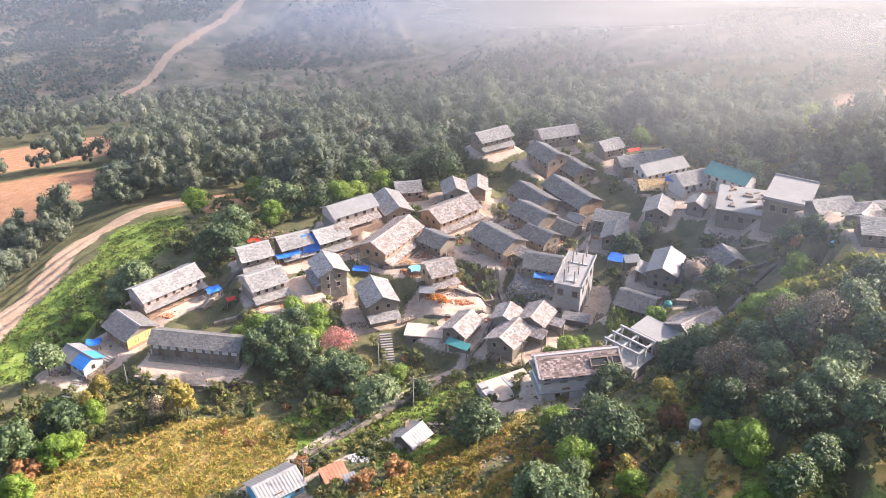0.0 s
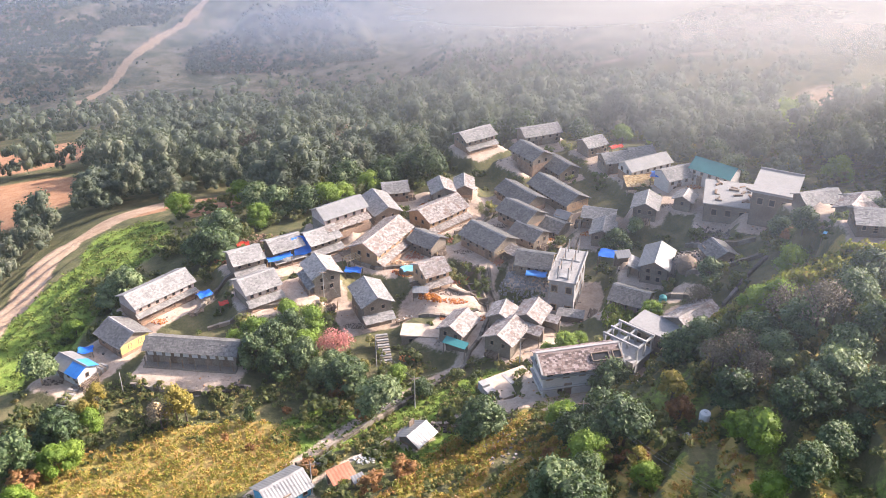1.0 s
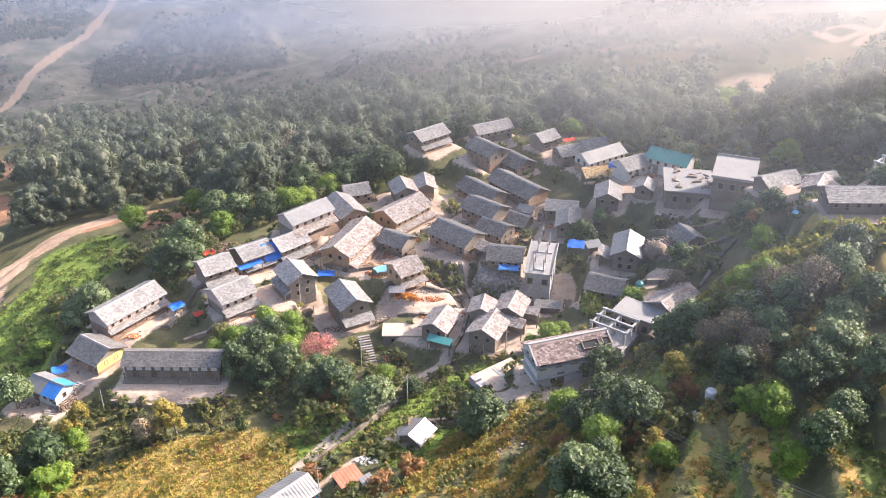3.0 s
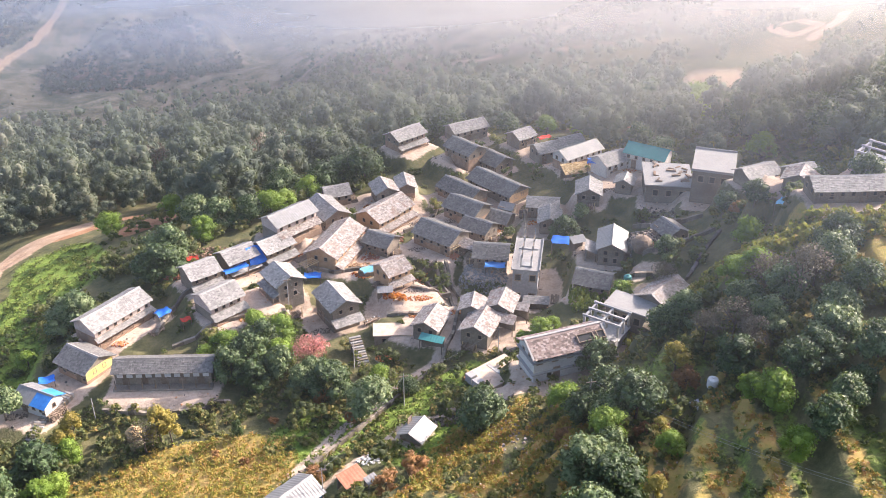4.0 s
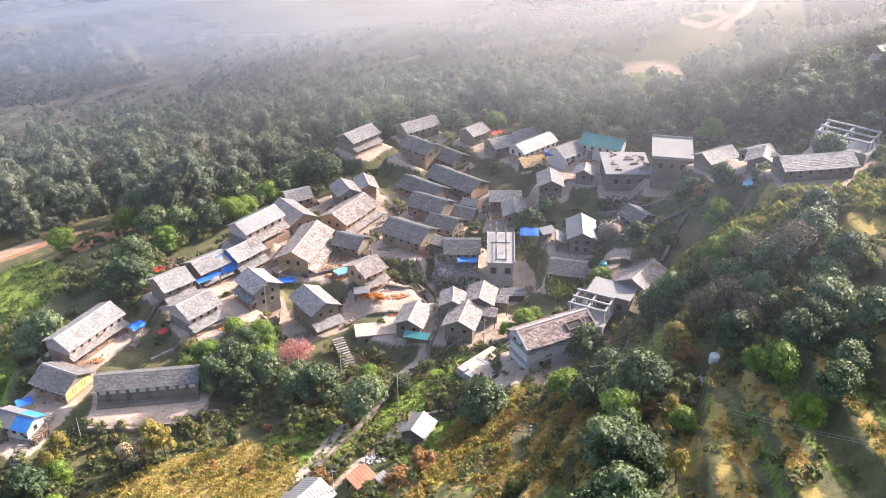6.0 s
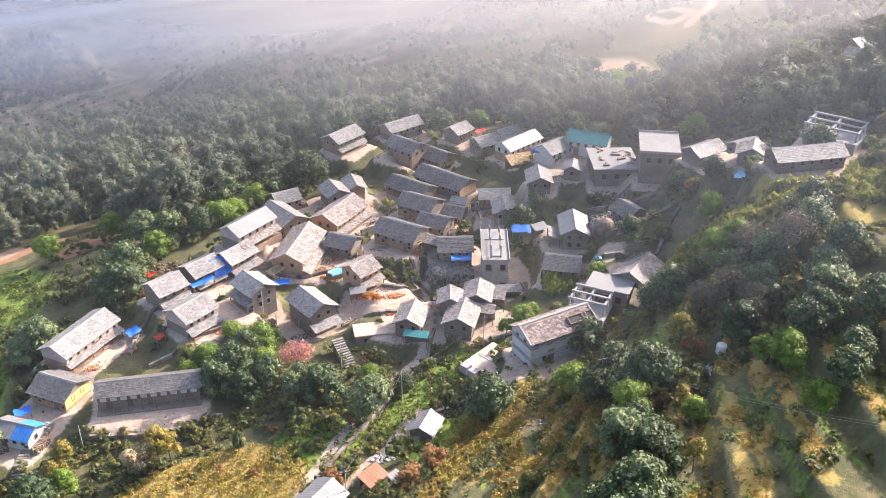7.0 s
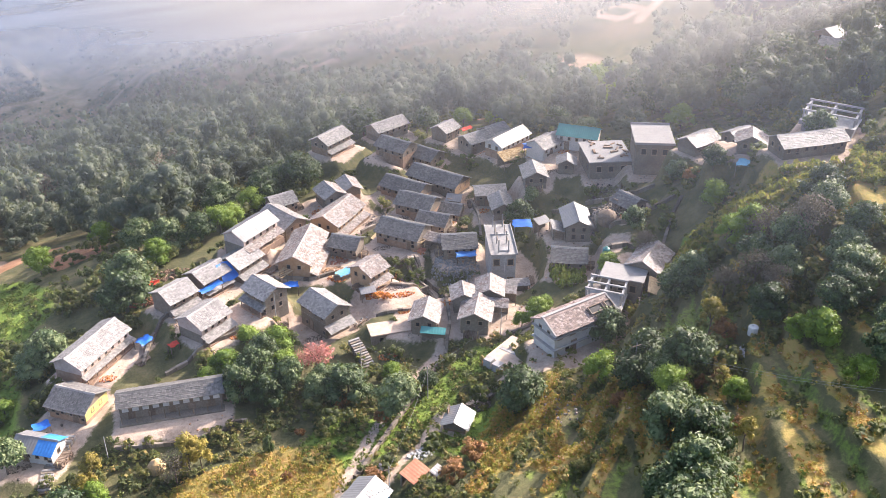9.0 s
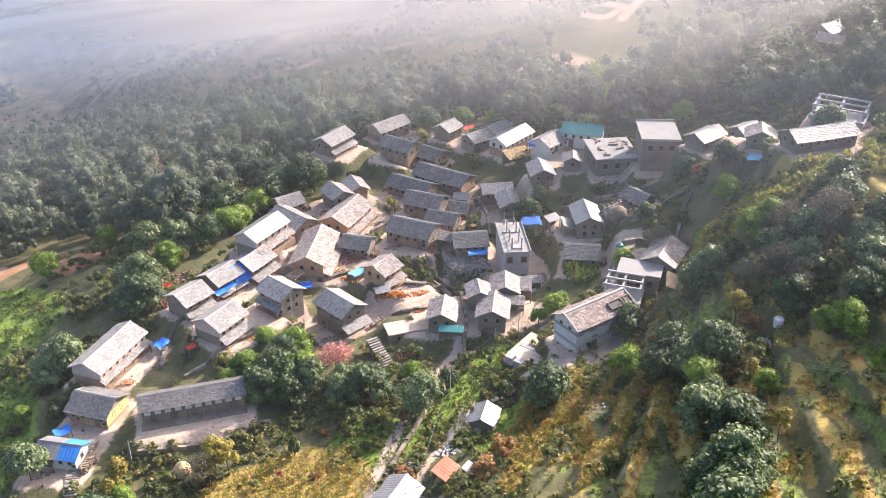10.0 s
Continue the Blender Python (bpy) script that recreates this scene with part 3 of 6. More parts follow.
def zones(x, y):
    wob = waves(x, y, 3.0, 8) * 0.8
    xx, yy = x + wob, y + waves(x, y, 3.4, 9) * 0.8
    yard = np.zeros(np.shape(x))
    for h in LOTS:
        if h["y"] < 97 or h["x"] > 100:
            r = 1.0
        else:
            r = 1.8
        c, s = math.cos(radians(h["yaw"])), math.sin(radians(h["yaw"]))
        u, v = (xx - h["x"]) * c + (yy - h["y"]) * s, -(xx - h["x"]) * s + (yy - h["y"]) * c
        d = np.hypot(np.maximum(np.abs(u) - h["length"] / 2, 0), np.maximum(np.abs(v + 1.2) - h["half"] - 1.0, 0))
        yard = np.maximum(yard, smooth(r, r - 1.6, d))
    for cx, cy, rx, ry, turn in ((1, 132, 7, 4, 10), (-38, 114.2, 5, 1.6, -9), (16, 116, 4, 6, 20), (19, 128, 5, 5, 0), (34, 121, 5, 3, 20), (9, 99, 4, 2.5, 20), (6, 160, 5, 4, 30)):
        yard = np.maximum(yard, patch(xx, yy, cx, cy, rx, ry, turn))
    yard = np.maximum(yard, near_line(xx, yy, LANE, 0.8, 0.8))
    yard = np.maximum(yard, near_line(xx, yy, LANE_LOW, 0.6, 0.6))
    grass = np.maximum.reduce([patch(xx, yy, -65, 140, 9, 22, 0), patch(xx, yy, -60, 168, 9, 17, 15), patch(xx, yy, -17, 101, 6, 6, 20),
                               patch(xx, yy, -6, 104, 5, 8, -40), patch(xx, yy, -3, 92, 6, 4, 40), patch(xx, yy, 38, 104, 3, 9, -40), patch(xx, yy, 5, 108, 5, 4, 30)])
    grass = np.maximum(grass, smooth(0.1, 0.5, waves(x, y, 7.0, 12)) * smooth(8, 14, x) * smooth(112, 100, y) * 0.5)
    dry = np.maximum.reduce([patch(xx, yy, -36, 95, 17, 9, 14, 0.12), patch(xx, yy, -46, 88, 8, 8, 0), patch(xx, yy, 2, 84, 7, 8, -30) * smooth(-0.2, 0.3, waves(x, y, 2.6, 4)),
                             patch(xx, yy, 44, 101, 14, 6, -30), patch(xx, yy, 54, 90, 8, 8, 0),
                             smooth(0.35, 0.6, waves(x, y, 2.2, 15)) * patch(xx, yy, 16, 68, 9, 22, -18)])
    slope_side = smooth(-8, -2, x) * smooth(100, 92, y) * smooth(46, 38, x)
    level, f = stepped(hill(x, y) + waves(x, y, 4.0, 5) * 0.25, x, y)
    lip = smooth(0.34, 0.2, f) * slope_side
    dry = np.maximum(dry, lip * smooth(-0.5, 0.0, waves(x, y, 5.0, 44)))
    grass = np.maximum(grass, slope_side * smooth(0.2, 0.3, f) * smooth(0.66, 0.56, f) * smooth(-0.3, 0.2, waves(x, y, 7.0, 45)) * 0.5)
    for line in GRASS_ROWS:
        grass = np.maximum(grass, near_line(xx, yy, line, 0.7, 0.6) * 0.55)
    for line, width in STRIPS:
        dry = np.maximum(dry, near_line(xx, yy, line, width, 0.7) * smooth(-0.75, -0.2, waves(x, y, 2.4, 6)))
    grass, dry = grass * smooth(215, 200, y), dry * smooth(215, 200, y)
    track = np.maximum.reduce([near_line(xx, yy, TRACK, 4.2, 1.4), near_line(x, y, FAR_TRACK, 6.5, 3.0) * 0.9, patch(x, y, -262, 1365, 34, 46, -20, 0.6) * (0.3 + 0.25 * waves(x, y, 4, 2)),
                               near_line(x, y, [(253, 470), (270, 474), (262, 440), (236, 420), (245, 450), (253, 470)], 3.5, 3), near_line(x, y, [(302, 480), (276, 445), (240, 410)], 3, 3)])
    soil = np.maximum.reduce([patch(x, y, -112, 238, 20, 22, 20), patch(x, y, -140, 300, 34, 26, 20), patch(xx, yy, -44, 184, 6, 8, 0), patch(x, y, 62, 214, 9, 5, 0), patch(xx, yy, -58, 200, 12, 4, 20)])
    tan = np.maximum.reduce([smooth(330, 400, y) * smooth(40, 130, x) * smooth(850, 650, y) * np.clip(0.42 + 0.45 * waves(x, y, 30, 23), 0, 1), patch(x, y, 150, 320, 64, 20, 64), patch(x, y, 330, 620, 70, 120, 0) * 0.5, patch(x, y, 420, 470, 50, 60, 0) * 0.55, patch(x, y, 70, 640, 25, 18, 10) * 0.55])
    wide = smooth(420, 700, y)
    return (yard, grass, dry), (np.maximum(track, tan * 0.6), soil, wide)


def sheet(name, xs, ys, height):
    """A grid mesh; xs is a function of row and column positions."""
    nx, ny = xs.shape[1], len(ys)
    X, Y = xs, np.repeat(ys[:, None], nx, 1)
    Z = height(X.ravel(), Y.ravel())
    V = np.stack([X.ravel(), Y.ravel(), Z], 1)
    i = (np.arange(ny - 1)[:, None] * nx + np.arange(nx - 1)[None]).ravel()
    Q = np.stack([i, i + 1, i + nx + 1, i + nx], 1)
    return mesh_from(name, V, Q)


def mesh_from(name, V, Q, rounded=False):
    """A mesh from arrays of corners and of faces that all have the same number of corners."""
    V, Q = np.asarray(V, np.float32), np.asarray(Q, np.int32)
    me = bpy.data.meshes.new(name)
    me.vertices.add(len(V))
    me.vertices.foreach_set("co", V.ravel())
    me.loops.add(Q.size)
    me.loops.foreach_set("vertex_index", Q.ravel())
    me.polygons.add(len(Q))
    me.polygons.foreach_set("loop_start", np.arange(0, Q.size, Q.shape[1], dtype=np.int32))
    me.polygons.foreach_set("use_smooth", np.full(len(Q), rounded, bool))
    me.update(calc_edges=True)
    me.validate()
    return me


def paint(me, name, values):
    at = me.attributes.new(name, "FLOAT_COLOR", "POINT")
    at.data.foreach_set("color", np.asarray(values, np.float32).ravel())


rows = np.concatenate([np.linspace(-260, 36, 24)[:-1], np.arange(36, 225, 0.95), 225 + 2000 * (np.linspace(0, 1, 190) ** 2.2)[1:]])
half_width = np.where(rows < 225, 150.0, 150 + (rows - 225) * 0.62)
spread = np.linspace(-1, 1, 330)
ground_mesh = sheet("ground", half_width[:, None] * spread[None] + 12 + (np.maximum(rows - 225, 0) * 0.05)[:, None], rows, ground_z)
co = np.empty(len(ground_mesh.vertices) * 3, np.float32)
ground_mesh.vertices.foreach_get("co", co)
co = co.reshape(-1, 3).astype(float)
za, zb = zones(co[:, 0], co[:, 1])
paint(ground_mesh, "zone_a", np.stack([*za, np.ones(len(co))], 1))
paint(ground_mesh, "zone_b", np.stack([*zb, np.ones(len(co))], 1))
ground_mesh.polygons.foreach_set("use_smooth", np.ones(len(ground_mesh.polygons), bool))
ground = new("ground", ground_mesh)
ground_mesh.materials.append(ground_material())
tagged(ground, "hillside of forest floor, grass terraces, dry crop and packed earth yards", "ground", kind="structure")


def mist(ys, height, veil, seed, tone):
    """One thin haze stand-in sheet over the slopes; veil says how opaque it is."""
    spread = np.linspace(-1, 1, 60)
    X = (190 + np.maximum(ys - 225, 0) * 0.6)[:, None] * spread[None] + 12 + (np.maximum(ys - 225, 0) * 0.05)[:, None]
    me = sheet("mist", X, ys, height)
    co = np.empty(len(me.vertices) * 3, np.float32)
    me.vertices.foreach_get("co", co)
    x, y, z = co.reshape(-1, 3).T.astype(float)
    at = me.attributes.new("veil", "FLOAT", "POINT")
    at.data.foreach_set("value", veil(x, y).astype(np.float32))
    # Painted glare: the sheet is toned brighter on the sun's side.
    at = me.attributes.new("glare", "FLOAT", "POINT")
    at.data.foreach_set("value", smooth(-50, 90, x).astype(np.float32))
    me.polygons.foreach_set("use_smooth", np.ones(len(me.polygons), bool))
    me.materials.append(haze_sheet_material("mist", tone, seed))
    return tagged(new("mist", me), "thin sheet standing in for pale haze over the valley", "mist", kind="structure")


def bank_height(x, y):
    rise = 0.12 + 0.3 * smooth(150, 90, y)
    return 12 + rise * np.clip(x - 15, 0, 65) + 0.12 * np.clip(x - 80, 0, 140) - 0.05 * (y - 150)


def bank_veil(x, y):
    """Haze painted over village and valley as opacity, thickest towards the sun."""
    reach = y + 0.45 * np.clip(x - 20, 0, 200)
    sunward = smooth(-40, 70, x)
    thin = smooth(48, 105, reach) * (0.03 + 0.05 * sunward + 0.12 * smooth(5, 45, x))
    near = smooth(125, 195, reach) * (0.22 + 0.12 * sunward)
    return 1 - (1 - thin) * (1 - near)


def valley_height(x, y):
    return -20 - 0.21 * (y - 255)


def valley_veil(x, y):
    """Painted valley haze beyond the woods, thinner over far hillside away from the sun."""
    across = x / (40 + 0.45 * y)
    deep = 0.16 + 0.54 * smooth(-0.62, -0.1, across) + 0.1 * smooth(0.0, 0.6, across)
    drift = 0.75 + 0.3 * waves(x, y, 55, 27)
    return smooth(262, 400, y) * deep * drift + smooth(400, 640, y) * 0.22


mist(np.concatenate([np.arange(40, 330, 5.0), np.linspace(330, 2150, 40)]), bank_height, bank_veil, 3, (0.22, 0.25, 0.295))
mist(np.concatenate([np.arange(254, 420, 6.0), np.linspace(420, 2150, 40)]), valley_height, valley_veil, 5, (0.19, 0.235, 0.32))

# ---- building kit ----
class Solid:
    """Corners and four-cornered faces, gathered into one mesh."""

    def __init__(self):
        self.v, self.f = [], []

    def hexa(self, corners):
        """A block from eight corners: four below, four above, both anticlockwise."""
        k = len(self.v)
        self.v += [tuple(c) for c in corners]
        self.f += [(k + 3, k + 2, k + 1, k), (k + 4, k + 5, k + 6, k + 7)] + [(k + a, k + (a + 1) % 4, k + 4 + (a + 1) % 4, k + 4 + a) for a in range(4)]
        return self

    def box(self, x0, x1, y0, y1, z0, z1):
        return self.hexa([(x0, y0, z0), (x1, y0, z0), (x1, y1, z0), (x0, y1, z0), (x0, y0, z1), (x1, y0, z1), (x1, y1, z1), (x0, y1, z1)])

    def beam(self, a, b, w, h=None):
        """A bar from a to b."""
        a, b = Vector(a), Vector(b)
        h = h or w
        d = (b - a).normalized()
        side = d.cross(Vector((0, 0, 1)))
        side = side.normalized() if side.length > 1e-4 else Vector((1, 0, 0))
        up = side.cross(d)
        s, u = side * w / 2, up * h / 2
        return self.hexa([a - s - u, b - s - u, b + s - u, a + s - u, a - s + u, b - s + u, b + s + u, a + s + u])

    def mesh(self, name, material):
        me = mesh_from(name, self.v, self.f)
        me.materials.append(material)
        return me


def part(name, shape, material, parent, label="", at=None):
    """One mesh object under a thing or part. shape: a Solid or a mesh to share."""
    ob = new(name, shape.mesh(name, material) if isinstance(shape, Solid) else shape)
    ob.parent = parent
    if at is not None:
        ob.matrix_basis = at
    return tagged(ob, label)


def slope(length, run, drop, rng, course=0.27, wide=0.36, lift=0.055, sag=0.0):
    """Roof slope falling towards -y from the ridge line y=0, z=0: a slab with overlapping courses of slates."""
    s = Solid()
    tilt = math.hypot(run, drop)
    cy, cz = -run / tilt, -drop / tilt
    ny, nz = -drop / tilt * 1.0, run / tilt
    def pt(x, d, n):
        bend = -sag * (1 - (2 * x / length) ** 2)
        return (x, cy * d + ny * n, cz * d + nz * n + bend)
    m = 4
    for k in range(m):
        x0, x1 = -length / 2 + length * k / m, -length / 2 + length * (k + 1) / m
        s.hexa([pt(x0, tilt, -0.10), pt(x1, tilt, -0.10), pt(x1, 0, -0.10), pt(x0, 0, -0.10), pt(x0, tilt, 0), pt(x1, tilt, 0), pt(x1, 0, 0), pt(x0, 0, 0)])
    count = max(2, round(tilt / course))
    step = tilt / count
    for r in range(count):
        x = -length / 2 - rng.uniform(0, 0.12)
        while x < length / 2 - 0.1:
            w = wide * rng.uniform(0.7, 1.35)
            x1 = min(x + w, length / 2 + rng.uniform(0, 0.1))
            top, low = r * step - 0.06, (r + 1) * step + rng.uniform(0.0, 0.10)
            h = lift * rng.uniform(0.7, 1.5)
            s.hexa([pt(x, low, 0.004), pt(x1 - 0.03, low, 0.004), pt(x1 - 0.03, top, -0.02), pt(x, top, -0.02), pt(x, low, h), pt(x1 - 0.03, low, h), pt(x1 - 0.03, top, 0.02), pt(x, top, 0.02)])
            x = x1
    return s


def sheets(length, run, drop, rng, ribs=0.42):
    """Tin slope: one ribbed sheet with thickness, a little uneven along its lower edge."""
    s = Solid()
    tilt = math.hypot(run, drop)
    cy, cz, ny, nz = -run / tilt, -drop / tilt, -drop / tilt, run / tilt
    pt = lambda x, d, n: (x, cy * d + ny * n, cz * d + nz * n)
    n = max(4, int(length / ribs)) * 2
    for k in range(n + 1):
        x = -length / 2 + length * k / n
        h = 0.022 * (k % 2) + 0.02 * math.sin(x * 1.7)
        low = tilt + 0.015 * math.sin(x * 2.3) + rng.uniform(-0.01, 0.01)
        s.v += [pt(x, low, h), pt(x, 0, h), pt(x, 0, h - 0.05), pt(x, low, h - 0.05)]
        if k:
            a, b = 4 * (k - 1), 4 * k
            s.f += [(a + q, b + q, b + (q + 1) % 4, a + (q + 1) % 4) for q in range(4)]
    return s


def window_meshes():
    frame_bars = Solid().box(-0.36, -0.27, -0.06, 0.05, -0.4, 0.4).box(0.27, 0.36, -0.06, 0.05, -0.4, 0.4).box(-0.36, 0.36, -0.07, 0.05, 0.33, 0.43).box(-0.40, 0.40, -0.10, 0.05, -0.46, -0.37)
    void = Solid().box(-0.27, 0.27, -0.022, 0.05, -0.37, 0.33)
    return frame_bars.mesh("window", WOOD), void.mesh("pane", PANE)


WINDOW, VOID = window_meshes()
DOOR = Solid().box(-0.5, -0.40, -0.07, 0.05, 0, 1.85).box(0.40, 0.5, -0.07, 0.05, 0, 1.85).box(-0.5, 0.5, -0.07, 0.05, 1.75, 1.9).mesh("door", WOOD)
LEAVES = Solid().box(-0.40, -0.01, -0.03, 0.03, 0.02, 1.75).box(0.01, 0.40, -0.03, 0.03, 0.02, 1.75).mesh("door_leaf", WOOD)


def add_window(house, m, scale=(1, 1, 1)):
    w = part("window", WINDOW, None, house, at=m @ Matrix.Diagonal((*scale, 1)))
    part("pane", VOID, None, w)
    return w


def add_door(house, m):
    d = part("door", DOOR, None, house, at=m)
    part("door_leaf", LEAVES, None, d)


ROOFS = dict(slate=SLATE, dark=DARK_SLATE, grey=SLATE, pale=PALE_SLATE, red=RED_SLATE, school=DARK_SLATE, tin=TIN, teal=TEAL, blue=BLUE)
PAINTS = dict(white=WHITE, pink=PINK, ochre=OCHRE, grey=CEMENT, bluewash=BLUEWASH)
ROOF_WORDS = dict(slate="grey slate roof", dark="slate roof darkened as in shade", grey="pale grey slate roof", pale="slate roof paled as in sunlight", red="reddish slate roof", school="long slate roof", tin="pale tin roof", teal="teal tin roof", blue="half blue, half grey tin roof")
PAINT_WORDS = dict(white="white-washed walls", pink="pinkish lime-washed walls", ochre="ochre mud-plastered walls", grey="grey cement walls", bluewash="pale blue painted walls")


def pitched_house(h, rng):
    L, half, wall, style = h["length"], h["half"], h["wall"], h["style"]
    rise = 0.5 * half
    home = new("shed" if h.get("small") else ("school_house" if style == "school" else "house"))
    home.matrix_basis = pose(h["x"], h["y"], h["pad"], 0, 0, h["yaw"])
    coat = h.get("paint")
    upper = STONE if style == "school" else PAINTS.get(coat, STONE)
    lower = STONE if style == "school" else upper if coat in ("grey", "bluewash") or (coat == "white" and style != "tin") else (OCHRE if coat == "ochre" else (MUD if rng.random() < 0.25 else STONE))
    words = "dark stone walls" if style == "school" else PAINT_WORDS.get(coat, "rubble stone walls")
    tagged(home, ("shed, " if h.get("small") else "porched house, " if h.get("porch") else "house, ") + words + ", " + ROOF_WORDS[style] + ", beside a yard", "shed" if h.get("small") else "house", "" if h.get("small") else "village houses")
    hx, hy = L / 2 - 0.35, half - 0.5
    split = max(wall - 1.15, 0.5 * wall)
    part("lower_wall", Solid().box(-hx, hx, -hy, hy, -1.6, split), lower, home)
    up = Solid()
    top = wall + rise - 0.08
    eave = wall - 0.02 + 0.5 * 0.5 - 0.1
    up.box(-hx - 0.03, hx + 0.03, -hy - 0.03, hy + 0.03, split, eave)
    up.hexa([(-hx - 0.03, -hy - 0.03, eave), (hx + 0.03, -hy - 0.03, eave), (hx + 0.03, hy + 0.03, eave), (-hx - 0.03, hy + 0.03, eave), (-hx - 0.03, -0.05, top - 0.08), (hx + 0.03, -0.05, top - 0.08), (hx + 0.03, 0.05, top - 0.08), (-hx - 0.03, 0.05, top - 0.08)])
    part("upper_wall", up, upper, home)
    # roof
    make = sheets if style in ("tin", "teal", "blue") else slope
    ridge = wall + rise
    sag = {} if make is sheets else dict(sag=rng.uniform(0.0, 0.12))
    for turn in (0, 180):
        mat = ROOFS[style]
        # Sunward slope of some grey roofs is paler, sunlight put into its slate.
        if style == "grey" and turn == 180:
            mat = PALE_SLATE if rng.random() < 0.3 else SLATE
        if style == "blue":
            for span, off, m2 in ((L * 0.45, L * 0.275, BLUE), (L * 0.55, -L * 0.225, TIN)):
                sign = 1 if turn == 0 else -1
                part("roof_slope", make(span, half, rise, rng), m2, home, at=pose(off, 0, ridge, 0, 0, turn))
            continue
        part("roof_slope", make(L, half, rise, rng, **sag), mat, home, at=pose(0, 0, ridge, 0, 0, turn))
    if style == "red":
        for z in (split - 1.5, split + 0.35):
            part("floor_band", Solid().box(-hx - 0.4, hx + 0.1, -hy - 0.38, hy + 0.1, z, z + 0.16), PALE_CEMENT, home, "projecting pale cement floor slab")
        tilt = math.degrees(math.atan2(rise, half))
        for x0, wide in ((2.6, 1.1), (4.9, 0.5)):
            light = part("skylight", Solid().box(-wide, wide, -0.62, -0.5, 0, 0.3).box(-wide, wide, 0.5, 0.62, 0, 0.3).box(-wide - 0.12, -wide, -0.62, 0.62, 0, 0.3).box(wide, wide + 0.12, -0.62, 0.62, 0, 0.3), WOOD, home, "weathered wooden skylight frame", at=pose(x0, -half * 0.5, ridge - rise * 0.5, tilt))
            part("pane", Solid().box(-wide, wide, -0.5, 0.5, 0.1, 0.14), PANE, light)
        part("ridge_board", Solid().box(-L / 2 - 0.1, L / 2 + 0.1, 0.1, 0.5, ridge - 0.05, ridge + 0.14), PALE_CEMENT, home, "pale cement ridge strip")
        for end in (-1, 1):
            part("verge_board", Solid().hexa([(end * L / 2 - 0.12, -half - 0.05, wall + 0.02), (end * L / 2 + 0.12, -half - 0.05, wall + 0.02), (end * L / 2 + 0.12, 0, ridge + 0.02), (end * L / 2 - 0.12, 0, ridge + 0.02), (end * L / 2 - 0.12, -half - 0.05, wall + 0.14), (end * L / 2 + 0.12, -half - 0.05, wall + 0.14), (end * L / 2 + 0.12, 0, ridge + 0.14), (end * L / 2 - 0.12, 0, ridge + 0.14)]), PALE_CEMENT, home)
    cap = Solid()
    n = max(3, int(L / 0.6))
    for i in range(n + 1):
        x0 = -L / 2 + L * i / n
        z0 = ridge - sag.get("sag", 0) * (1 - (2 * x0 / L) ** 2) + rng.uniform(-0.015, 0.03)
        cap.v += [(x0, -0.24, z0 - 0.08), (x0, 0, z0 + 0.08), (x0, 0.24, z0 - 0.08), (x0, 0, z0 - 0.12)]
        if i:
            a, b = 4 * (i - 1), 4 * i
            cap.f += [(a + q, b + q, b + (q + 1) % 4, a + (q + 1) % 4) for q in range(4)]
    # Pale caps on dark and slate roofs stand in for sunlit ridge highlights.
    part("ridge_cap", cap, PALE_CEMENT if style in ("dark", "slate") else ROOFS[style] if style != "blue" else TIN, home)
    # openings on the front (-y side)
    if style == "school":
        n = 10
        for i in range(n):
            x = -hx + 0.75 + i * (2 * hx - 1.5) / (n - 1)
            part("pier", Solid().box(x - 0.42, x + 0.42, -hy - 0.12, -hy - 0.04, wall - 0.95, wall - 0.28), WHITE, home, "white-washed panel")
        for i in range(5):
            add_door(home, pose(-hx + 1.5 + i * (2 * hx - 3) / 4, -hy, 0.25))
        part("plinth", Solid().box(-hx - 0.2, hx + 0.2, -hy - 1.3, -hy, -1.2, 0.25), STONE, home)
        for i in range(8):
            x = -hx + 0.2 + i * (2 * hx - 0.4) / 7
            part("post", Solid().box(x - 0.07, x + 0.07, -hy - 1.1, -hy - 0.96, 0.25, wall - 0.75), WOOD, home)
        return home
    n = h.get("windows") or max(2, int(L / 1.55))
    wz = wall - 0.62
    for i in range(n):
        x = -hx + 0.8 + i * (2 * hx - 1.6) / max(n - 1, 1)
        if h.get("small") and i % 2:
            continue
        add_window(home, pose(x, -hy - 0.03, wz), (0.8, 1, 0.8) if not h.get("windows") else (1.2, 1, 1.3))
    add_door(home, pose(rng.uniform(-0.3, 0.3) * L, -hy, 0.0))
    if not h.get("small"):
        for x in (-0.3 * L, 0.32 * L):
            add_window(home, pose(x + 0.4, -hy, 1.0), (0.9, 1, 0.9))
    for end in (1, -1):
        turn = 90 if end == 1 else -90
        if h.get("gable") or rng.random() < 0.3:
            for y in ((-0.9, 0.9) if half > 2.2 else (0.0,)):
                add_window(home, pose(end * (hx + 0.03), y, wall - 0.55, 0, 0, turn), (0.9, 1, 0.95))
            if h.get("gable", 0) >= 1 and wall > 2.9:
                for y in (-0.8, 0.7):
                    add_window(home, pose(end * hx, y, 1.0, 0, 0, turn), (1.0, 1, 1.1))
    if h.get("gable") == 2:
        part("gable_plaster", Solid().hexa([(hx + 0.02, -hy, 0.6), (hx + 0.06, -hy, 0.6), (hx + 0.06, hy, 0.6), (hx + 0.02, hy, 0.6), (hx + 0.02, -hy, eave - 0.05), (hx + 0.06, -hy, eave - 0.05), (hx + 0.06, hy, eave - 0.05), (hx + 0.02, hy, eave - 0.05)]), YELLOW if style == "dark" and h["x"] < -40 else OCHRE, home, "sunlit ochre plaster")
